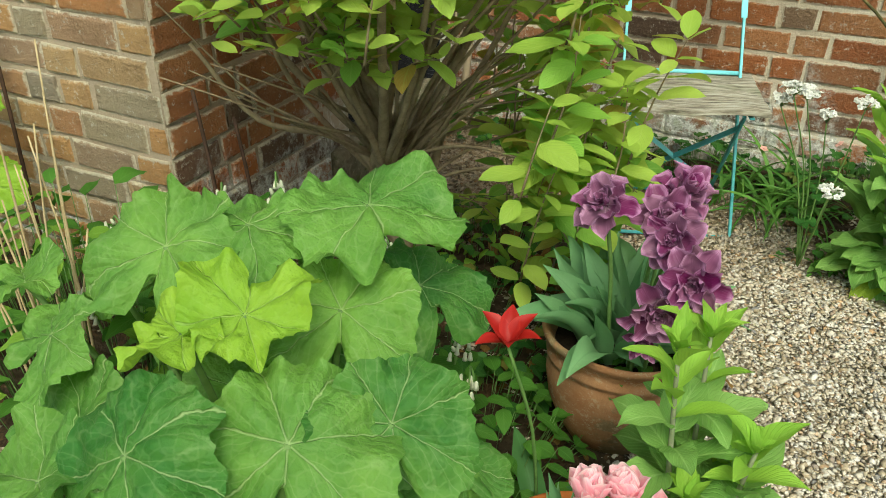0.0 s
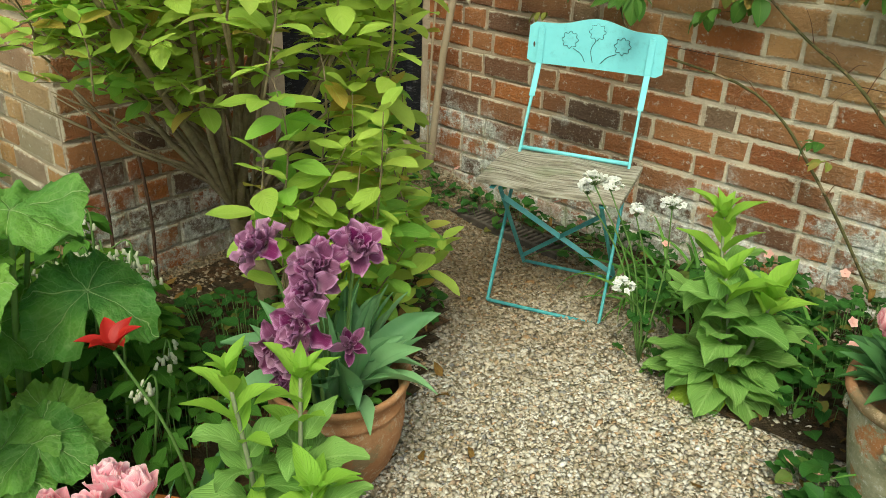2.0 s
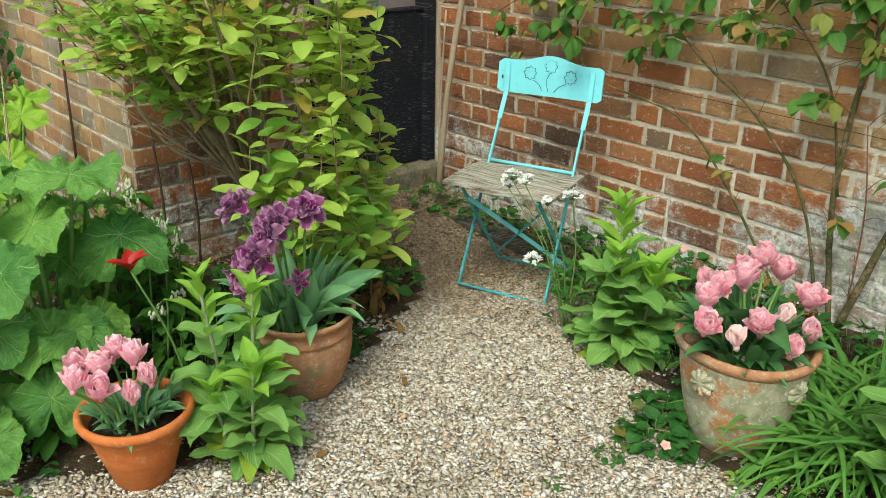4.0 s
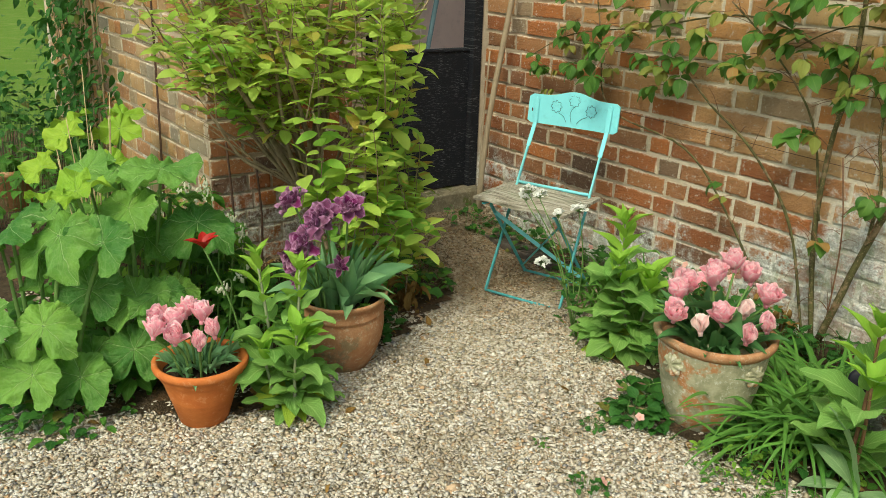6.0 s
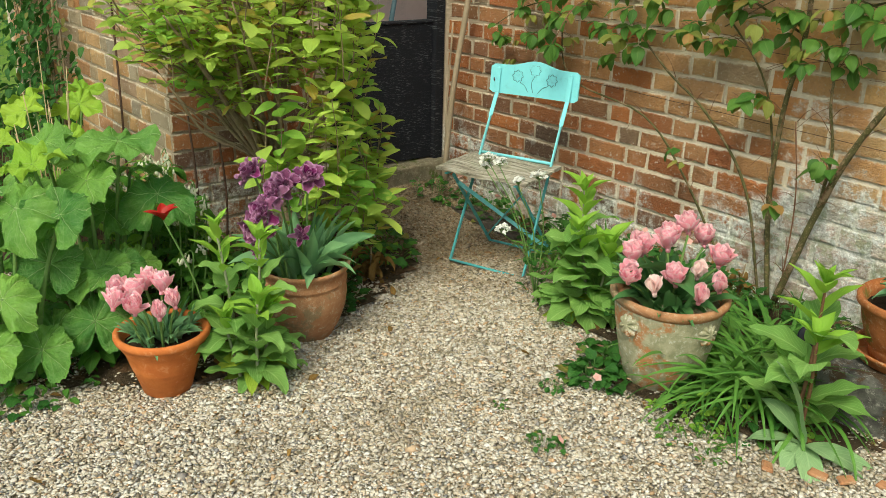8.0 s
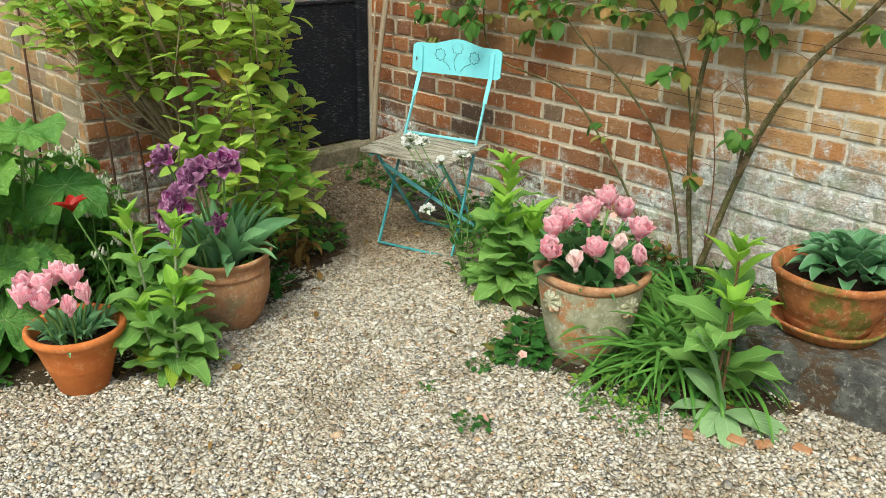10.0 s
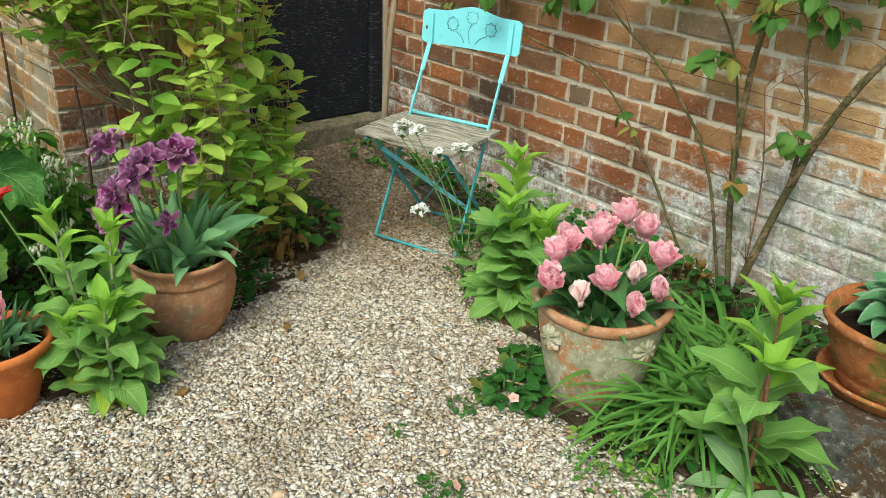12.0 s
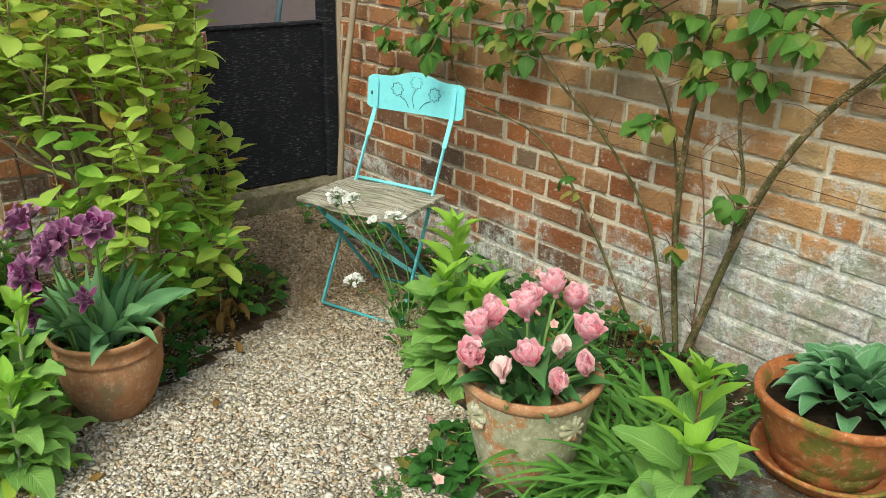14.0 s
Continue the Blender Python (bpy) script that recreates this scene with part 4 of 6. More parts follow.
PURPLE = [tulip_head("tulip_flower", PETAL_PURPLE, [(5, -8, 1.0), (5, 22, 0.95), (4, 52, 0.72), (4, 74, 0.48)], 0.064, 0.046, 0.35, s + 25, 0.19) for s in range(4)]
PURPLE_SMALL = [tulip_head("tulip_flower", PETAL_PURPLE, [(5, 20, 0.8), (6, 45, 0.75), (5, 70, 0.6)], 0.056, 0.026, 0.2, s + 35, 0.1) for s in range(2)]


def tulips(p, heads, leaves, n_leaves, r, soil, L=(0.16, 0.24), spread=(48, 80), stem=STEM_GREEN, size=1.0):
    """Flowers (head mesh, place in the pot's own frame, lean az, lean) on stems, and a tuft of basal leaves."""
    for me, (x, y, z), az, el in heads:
        fx, fy = x * 0.45, y * 0.45
        part("stem", Geo().add(*tube([(fx, fy, soil - 0.01), (fx + (x - fx) * 0.35, fy + (y - fy) * 0.35, soil + (z - soil) * 0.55), (x, y, z)], 0.0045, 0.0038, 7)).mesh("stem", stem), p)
        m = Matrix.Translation((x, y, z)) @ Matrix.Rotation(radians(az), 4, "Z") @ Matrix.Rotation(radians(-el), 4, "X") @ Matrix.Rotation(radians(R.uniform(0, 360)), 4, "Z")
        part("flower", me, p, m=m @ Matrix.Scale(size, 4))
    places = []
    for i in range(n_leaves):
        a = 360 * i / n_leaves * 2.63 + R.uniform(-20, 20)
        q = r * R.uniform(0.1, 0.75)
        places.append(at((-math.sin(radians(a)) * q, math.cos(radians(a)) * q, soil - 0.005), a + R.uniform(-25, 25), R.uniform(*spread), R.uniform(-20, 20), R.uniform(*L)))
    scatter_leaves(p, leaves, places)


TULIP_LEAVES = [blade_mesh("leaf", LEAF_TULIP, 1.0, w, "tulip", c, 0.35, 0.03, 1, 9, 4, 0.25, s, 0, t) for s, (w, c, t) in enumerate([(0.26, 50, 20), (0.30, 75, -25), (0.22, 35, 35), (0.27, 95, 10)])]
TULIP_LEAVES_B = [blade_mesh("leaf", LEAF_TULIP_B, 1.0, w, "tulip", c, 0.35, 0.05, 1.3, 9, 4, 0.25, s, 0, t) for s, (w, c, t) in enumerate([(0.24, 35, 50), (0.28, 60, -55), (0.21, 15, 70), (0.26, 85, 40)])]
GREENS = [blade_mesh("leaf", LEAF_MID, 1.0, 0.62, "ovate", 40, 0.2, 0.05, 2, 6, 4, 0, s) for s in range(3)]


def pot_a():
    x, y = 0.03, 0.97
    prof = [(0.070, 0.0), (0.076, 0.004), (0.100, 0.085), (0.102, 0.088), (0.103, 0.091), (0.116, 0.135), (0.121, 0.150), (0.126, 0.158), (0.131, 0.166), (0.136, 0.182),
            (0.145, 0.187), (0.148, 0.197), (0.147, 0.207), (0.141, 0.212), (0.133, 0.210), (0.127, 0.200), (0.119, 0.17), (0.092, 0.1), (0.02, 0.09)]
    p = pot("terracotta_pot", x, y, gz(x) - 0.004, prof, TERRACOTTA, "smooth orange terracotta pot of pink double tulips", 0.115, 0.172, 0.004)
    H = [(0.08, 0.89, 0.36, 0), (0.09, 0.96, 0.37, 1), (0.14, 0.86, 0.345, 2), (0.17, 0.92, 0.325, 4), (0.14, 0.98, 0.335, 5), (0.07, 0.82, 0.345, 3), (0.04, 0.93, 0.375, 3), (0.02, 0.86, 0.36, 1)]
    heads = [((PINK + PINK_SHUT)[k % 7], (a - x, b - y, c - gz(x) - 0.042), R.uniform(0, 360), R.uniform(5, 30)) for a, b, c, k in H]
    tulips(p, heads, TULIP_LEAVES_B, 64, 0.112, 0.178, (0.07, 0.12), (48, 86), size=1.08)


def pot_b():
    x, y = -0.07, 1.53
    prof = [(0.085, 0.0), (0.095, 0.005), (0.125, 0.06), (0.146, 0.12), (0.154, 0.17), (0.153, 0.205), (0.150, 0.215), (0.156, 0.219), (0.157, 0.228), (0.152, 0.233), (0.152, 0.245),
            (0.160, 0.262), (0.168, 0.272), (0.170, 0.281), (0.164, 0.287), (0.154, 0.280), (0.145, 0.262), (0.138, 0.22), (0.02, 0.2)]
    p = pot("terracotta_pot", x, y, gz(x) - 0.006, prof, TERRACOTTA_OLD, "bellied weathered terracotta pot of ragged purple tulips", 0.140, 0.235, 0.012)
    H = [(-0.09, 1.364, 0.60, 0, 150, 40), (0.0, 1.43, 0.565, 1, 200, 50), (0.01, 1.515, 0.58, 2, 250, 35), (0.03, 1.39, 0.545, 3, 170, 60), (0.08, 1.32, 0.515, 0, 190, 75),
         (0.03, 1.315, 0.45, 1, 200, 95)]
    heads = [(PURPLE[k], (a - x, b - y, c - gz(x)), az, el) for a, b, c, k, az, el in H]
    heads.append((PURPLE_SMALL[0], (0.12, -0.07, 0.43), 230, 50))
    heads.append((PURPLE_SMALL[1], (0.08, -0.19, 0.40), 190, 90))
    tulips(p, heads, TULIP_LEAVES_B, 62, 0.13, 0.24, (0.14, 0.25), (62, 90))
    scatter_leaves(p, GREENS, [at((0.1 * math.sin(a), -0.1 * math.cos(a), 0.25), R.uniform(0, 360), R.uniform(10, 60), 0, R.uniform(0.04, 0.06)) for a in np.linspace(-0.6, 2.0, 16)])


def pot_c():
    x, y = 0.975, 2.25
    prof = [(0.110, 0.0), (0.118, 0.005), (0.132, 0.07), (0.150, 0.15), (0.163, 0.22), (0.168, 0.262), (0.170, 0.272), (0.180, 0.281), (0.186, 0.292), (0.186, 0.302), (0.179, 0.310),
            (0.168, 0.306), (0.160, 0.29), (0.153, 0.25), (0.02, 0.22)]
    p = pot("terracotta_pot", x, y, gz(x) - 0.006, prof, TERRACOTTA_PALE, "lime-stained terracotta pot with moulded rosettes and pink tulips", 0.156, 0.262, 0.008, (6, 13, TERRACOTTA_OLD, "thick rolled terracotta rim"))
    for az in (-7, 84, 174, 266):
        a = radians(az)
        g = Geo()
        V, F = [(0, 0, 0.011)], []
        for i in range(1, 7):
            for k in range(54):
                t, b = i / 6, 2 * math.pi * k / 54
                lobe = abs(math.cos(4.5 * b)) ** 0.6
                q = 0.029 * t * (1 - 0.28 * t * (1 - lobe))
                V.append((math.cos(b) * q, math.sin(b) * q, (0.010 if i == 1 else 0.012 * (0.25 + 0.75 * lobe) * (1.15 - t) ** 0.5) - (0.006 if i == 6 else 0.0)))
        for k in range(54):
            k2 = (k + 1) % 54
            F.append((0, 1 + k, 1 + k2))
            for i in range(5):
                F.append((1 + i * 54 + k, 1 + i * 54 + 54 + k, 1 + i * 54 + 54 + k2, 1 + i * 54 + k2))
        g.add(V, F)
        m = Matrix.Rotation(a, 4, "Z") @ Matrix.Translation((0, -0.164, 0.225)) @ Matrix.Rotation(radians(84), 4, "X") @ Matrix.Scale(1.35, 4)
        part("rosette", g.mesh("rosette", TERRACOTTA_PALE), p, "moulded clay flower rosette", m)
    H = [(0.93, 2.11, 0.50, 0, 0), (0.93, 2.37, 0.545, 1, 0), (0.94, 2.26, 0.515, 2, 0), (0.96, 2.42, 0.50, 3, 0), (1.08, 2.33, 0.49, 0, 0), (1.04, 2.18, 0.45, 1, 0), (1.02, 2.11, 0.43, 0, 2),
         (1.12, 2.19, 0.42, 0, 1), (0.84, 2.24, 0.49, 2, 1), (1.05, 2.27, 0.455, 1, 2), (0.95, 2.07, 0.455, 3, 0), (0.90, 2.30, 0.52, 2, 0), (0.91, 2.17, 0.51, 1, 0), (1.12, 2.29, 0.43, 2, 1)]
    sets = (PINK, PINK_SHUT, PALE_SHUT)
    heads = [(sets[s][k % len(sets[s])], (a - x, b - y, c - gz(x) - 0.058), R.uniform(120, 260), R.uniform(5, 30)) for a, b, c, k, s in H]
    tulips(p, heads, TULIP_LEAVES, 84, 0.150, 0.265, (0.11, 0.18), (58, 88), size=1.2)
    for az, el, s in ((215, 62, 0.25), (160, 70, 0.26), (60, 55, 0.2)):
        part("leaf", TULIP_LEAVES[1], p, m=at((0.02, 0, 0.30), az, el, 20, s))


def pot_d():
    x, y, z = 1.572, 2.62, 0.218
    s = thing("plant_saucer", pose(x, y, z), "mossy terracotta saucer on the concrete step", "saucer")
    part("dish", Geo().add(*lathe([(0.12, 0.0), (0.138, 0.004), (0.153, 0.028), (0.160, 0.034), (0.157, 0.042), (0.149, 0.038), (0.140, 0.016), (0.02, 0.012)], 56, 0.008)).mesh("dish", TERRACOTTA_MOSSY), s)
    s.scale = (1.04, 1.04, 1.04)
    prof = [(0.108, 0.0), (0.116, 0.004), (0.121, 0.03), (0.124, 0.042), (0.129, 0.046), (0.148, 0.10), (0.158, 0.145), (0.166, 0.152), (0.172, 0.158), (0.173, 0.172), (0.167, 0.178), (0.157, 0.174), (0.150, 0.15), (0.12, 0.08), (0.02, 0.06)]
    p = pot("terracotta_pot", x, y, z + 0.013, prof, TERRACOTTA_MOSSY, "mossy terracotta bowl of blue-green hostas on a saucer", 0.147, 0.140, 0.008)
    p.scale = (1.04, 1.04, 1.04)
    hosta = [blade_mesh("leaf", LEAF_HOSTA, 1.0, w, "ovate", c, 0.3, 0.05, 1.5, 8, 4, 0.2, i) for i, (w, c) in enumerate([(0.58, 50), (0.66, 70), (0.54, 35), (0.62, 80)])]
    places = []
    for i in range(64):
        a, q = i * 137.5 + R.uniform(-12, 12), 0.085 * (i / 64) ** 0.6
        cx, cy = 0.035 - math.sin(radians(a)) * q, 0.0 + math.cos(radians(a)) * q
        places.append(at((cx, cy, 0.165 + 0.06 * (1 - i / 64)), a, 76 - 40 * (i / 64) + R.uniform(-8, 10), R.uniform(-20, 20), R.uniform(0.075, 0.11)))
    scatter_leaves(p, hosta, places)


pot_a(), pot_b(), pot_c(), pot_d()


def step_block():
    g = Geo()
    V, F = box(1.40, 2.405, -0.05, 3.2, WALL_Y - 0.004, 0.216)
    g.add(V, F)
    me = bevelled(g, "concrete_step", CONCRETE, 0.018, 3)
    tagged(new("concrete_step", me), "stained grey concrete step against the wall", "step")


step_block()

# ---- broad-leaved plant ----
def broad_leaf(name, material, seed, lobes=5, depth=0.12, cup=0.12, ruffle=0.05, fold=0.12):
    """A round, lobed and toothed leaf of radius 1 about its stalk, notch towards -y."""
    rr = random.Random(seed)
    n, rings = 96, 11
    V, F, UV = [(0, 0, 0)], [], [(0.5, 0.5)]
    ph = rr.uniform(0, 6)
    off = [rr.uniform(0.9, 1.1) for _ in range(8)]
    for i in range(1, rings + 1):
        t = i / rings
        for k in range(n):
            a = 2 * math.pi * k / n
            back = abs((a - math.pi + math.pi) % (2 * math.pi) - math.pi)
            notch = 1 - 0.72 * math.exp(-((math.pi - back) / 0.22) ** 2)
            lob = 1 - depth * (0.5 - 0.5 * math.cos(7 * a)) * 1.3 * off[int(a / 6.284 * 8)] - (0.05 * abs(math.cos(a * 14 + ph)) + 0.02 * abs(math.sin(a * 31))) * t - 0.03 * math.sin(a * 3 + ph)
            rad = t * (0.86 * lob * (1 + 0.18 * math.cos(a)) * (1 - (1 - notch) * t ** 0.6))
            x, y = math.sin(a) * rad, math.cos(a) * rad
            vein = abs(math.sin(a * 3.5))
            z = -cup * rad * rad * 1.1 - 0.09 * max(0.0, y) ** 2 + 0.11 * t * (vein ** 0.5 - 0.6) + fold * abs(x) + 0.26 * t * noise.noise((x * 1.7 + seed * 3, y * 1.7, 1)) + 0.15 * t * noise.noise((x * 4 + seed * 3, y * 4, 5)) + 0.036 * noise.noise((x * 14, y * 14, seed)) + ruffle * t ** 3 * math.sin(a * 9 + ph + 2 * math.sin(a * 2)) + 0.04 * t * t * math.sin(a * 2 + ph * 2) + rr.uniform(-0.006, 0.006)
            V.append((x, y, z))
            UV.append((0.5 + x * 0.45, 0.5 + y * 0.45))
    for k in range(n):
        F.append((0, 1 + (k + 1) % n, 1 + k))
        for i in range(rings - 1):
            a, b = 1 + i * n + k, 1 + i * n + (k + 1) % n
            F.append((a, b, b + n, a + n))
    return Geo().add(V, F, UV).mesh(name, material)


BIG = [broad_leaf("leaf", LEAF_BIG, s, 7, 0.055, c, r, f) for s, (c, r, f) in enumerate([(0.10, 0.075, 0.08), (0.20, 0.07, 0.05), (0.0, 0.085, 0.14), (0.28, 0.07, 0.02), (0.14, 0.09, 0.2)])]
BIG_YOUNG = [broad_leaf("leaf", LEAF_BIG_YOUNG, s + 7, 6, 0.10, -0.12, 0.08, 0.05) for s in range(2)]


def broad_plant(x, y, leaves, label, grow=1.0):
    p = thing("broad_leaved_plant", pose(x, y, gz(x) - 0.01), label, "plant")
    for lx, ly, lz, r, az, tip, young in leaves:
        me = (BIG_YOUNG if young else BIG)[int(lx * 91 + ly * 57) % (2 if young else 5)]
        q = Vector((lx - x, ly - y, lz - gz(x)))
        m = Matrix.Translation(q) @ Matrix.Rotation(radians(az), 4, "Z") @ Matrix.Rotation(radians(-tip), 4, "X") @ Matrix.Scale(r * grow, 4)
        leaf = part("leaf", me, p, m=m)
        foot = Vector((q.x * 0.35, q.y * 0.35, 0.0))
        part("stalk", Geo().add(*tube([foot, foot.lerp(q, 0.5) + Vector((0, 0, 0.06)), q], 0.009, 0.005, 8)).mesh("stalk", STEM_GREEN), p)


# x, y, z, radius, azimuth of the tip, droop, young
broad_plant(-0.5, 0.95, [
    (-0.36, 1.02, 0.70, 0.150, 235, 8, 0), (-0.34, 0.90, 0.59, 0.130, 205, 30, 0), (-0.33, 1.12, 0.51, 0.140, 245, 30, 0), (-0.51, 0.92, 0.68, 0.120, 170, 12, 0),
    (-0.60, 0.84, 0.66, 0.135, 185, 35, 0), (-0.39, 0.755, 0.655, 0.105, 20, -18, 1), (-0.46, 0.71, 0.63, 0.088, 120, 15, 1), (-0.20, 0.86, 0.33, 0.120, 235, 40, 0),
    (-0.80, 0.76, 0.49, 0.110, 150, 35, 0), (-0.95, 0.84, 0.50, 0.100, 110, 15, 0), (-0.175, 0.92, 0.345, 0.105, 250, 25, 0), (-0.52, 1.10, 0.56, 0.120, 60, 15, 0),
    (-0.72, 1.00, 0.56, 0.120, 90, 20, 0), (-0.62, 0.95, 0.50, 0.130, 100, 20, 0), (-0.45, 0.98, 0.44, 0.130, 230, 30, 0), (-0.45, 0.82, 0.46, 0.130, 200, 25, 0),
    (-0.85, 0.95, 0.44, 0.120, 60, 20, 0), (-0.30, 1.00, 0.28, 0.110, 250, 40, 0), (-0.70, 0.70, 0.40, 0.130, 150, 30, 0)], "lush plant with broad lobed green leaves on long stalks", 1.12)
broad_plant(-0.36, 0.58, [
    (-0.27, 0.666, 0.556, 0.160, 205, 32, 0), (-0.43, 0.56, 0.56, 0.150, 165, 38, 0), (-0.185, 0.77, 0.54, 0.125, 220, 42, 0), (-0.166, 0.826, 0.175, 0.115, 240, 58, 0), (-0.17, 0.66, 0.12, 0.115, 235, 55, 0),
    (-0.20, 0.53, 0.15, 0.115, 225, 55, 0), (-0.21, 0.58, 0.30, 0.120, 235, 45, 0), (-0.52, 0.42, 0.40, 0.130, 150, 40, 0), (-0.32, 0.44, 0.30, 0.120, 200, 50, 0), (-0.45, 0.64, 0.43, 0.130, 190, 30, 0),
    (-0.27, 0.74, 0.36, 0.120, 240, 40, 0), (-0.60, 0.55, 0.45, 0.130, 140, 30, 0), (-0.36, 0.46, 0.12, 0.120, 200, 50, 0), (-0.25, 0.72, 0.14, 0.100, 230, 55, 0)], "lush plant with broad crinkled green leaves at the gravel's edge", 1.1)
broad_plant(-1.72, 1.15, [
    (-1.64, 1.02, 0.58, 0.13, 200, 45, 1), (-1.67, 1.26, 0.58, 0.12, 260, 40, 1), (-1.85, 1.1, 0.60, 0.13, 150, 35, 1), (-1.5, 1.15, 0.45, 0.13, 240, 50, 1), (-1.75, 0.92, 0.42, 0.13, 190, 50, 1),
    (-1.95, 1.25, 0.5, 0.12, 100, 30, 1), (-1.55, 0.95, 0.3, 0.12, 210, 55, 0), (-1.8, 1.32, 0.62, 0.11, 300, 20, 1)], "lime-green broad-leaved plant by the brick wall")

# ---- upright downy-leaved plants ----
FOX = [blade_mesh("leaf", LEAF_FOX, 1.0, w, "ovate", c, 0.20, 0.075, 2.3, 10, 6, 0.05, s, 0, 0, 0.08) for s, (w, c) in enumerate([(0.54, 40), (0.60, 62), (0.50, 25), (0.56, 88)])]
FOX_YOUNG = [blade_mesh("leaf", LEAF_FOX_YOUNG, 1.0, w, "lance", c, 0.4, 0.04, 2, 8, 4, 0.1, s) for s, (w, c) in enumerate([(0.36, 30), (0.42, 55)])]
FOX_OLD = [blade_mesh("leaf", LEAF_FOX_OLD, 1.0, 0.4, "ovate", 50, 0.15, 0.06, 2, 8, 4, 0, s) for s in range(2)]
SILVER = [blade_mesh("leaf", LEAF_SILVER, 1.0, w, "spatula", c, 0.12, 0.04, 1.5, 9, 4, 0.05, s) for s, (w, c) in enumerate([(0.46, 45), (0.50, 30), (0.43, 60)])]


def upright_plant(x, y, stems, rosette, label, stem_mat=STEM_HAIRY, L=0.15, old=6):
    """Leafy stems: (foot dx, dy, top dx, dy, height, pairs), leaves shrinking upwards, and a skirt of basal leaves."""
    p = thing("leafy_perennial", pose(x, y, gz(x) - 0.008), label, "plant")
    places = []
    for fx, fy, tx, ty, h, n in stems:
        a, b = Vector((fx, fy, 0)), Vector((tx, ty, h))
        pts = [a, a.lerp(b, 0.5) + Vector((R.uniform(-0.01, 0.01), R.uniform(-0.01, 0.01), 0)), b]
        part("stem", Geo().add(*tube(pts, 0.0065, 0.0035, 8)).mesh("stem", stem_mat), p)
        for i in range(n):
            t = 0.12 + 0.88 * i / n
            q = a.lerp(b, t)
            az = i * 137.5 + R.uniform(-15, 15)
            s = L * (1.05 - 0.42 * t) * R.uniform(0.85, 1.15)
            el = 30 + 40 * t ** 1.5 + R.uniform(-10, 10)
            places.append((at(q, az, el, R.uniform(-15, 15), s), R.choice(FOX if t < 0.72 else FOX_YOUNG)))
        for i in range(6):
            places.append((at(b - Vector((0, 0, 0.012)), i * 60 + R.uniform(-15, 15), R.uniform(58, 84), 0, L * R.uniform(0.3, 0.5)), R.choice(FOX_YOUNG)))
    for i in range(rosette):
        az = 360 * i / rosette + R.uniform(-14, 14)
        me = R.choice(FOX_OLD) if i % max(1, rosette // max(1, old)) == 0 else R.choice(FOX)
        places.append((at((0, 0, 0.03 + 0.03 * (i % 3)), az, R.uniform(-2, 26), R.uniform(-15, 15), L * R.uniform(0.75, 1.1)), me))
    scatter_leaves(p, FOX, places)
    return p


upright_plant(0.16, 1.22, [(-0.03, -0.04, -0.06, -0.08, 0.53, 22), (-0.02, 0.03, -0.03, 0.05, 0.48, 20), (0.05, -0.02, 0.08, -0.02, 0.33, 20), (0.03, 0.0, 0.03, 0.04, 0.27, 11), (0, -0.05, 0.0, -0.1, 0.25, 9)], 16, "upright green plant with downy veined leaves on pale stems", L=0.15)
upright_plant(0.45, 2.46, [(0, 0, -0.1, 0.05, 0.47, 20), (0.01, 0, -0.03, -0.04, 0.35, 14), (0.02, 0.02, 0.08, 0.02, 0.30, 14)], 34, "tall downy-leaved green plant beside the folding chair", L=0.21)
p3 = upright_plant(1.45, 2.21, [(0, 0.02, 0.0, 0.05, 0.47, 13), (0.02, 0.02, 0.03, 0.0, 0.33, 6)], 0, "tall green plant with a rosette of felted silvery leaves", STEM_BROWN, 0.215, 2)
for az, el, s in ((118, 24, 0.155), (222, 20, 0.175), (282, 20, 0.22), (190, 8, 0.13), (100, 66, 0.17), (130, 84, 0.27), (160, 14, 0.09), (250, 30, 0.12)):
    part("leaf", R.choice(SILVER), p3, "felted silvery leaf", at((0.06, -0.03, 0.03), az, el, R.uniform(-8, 8), s))


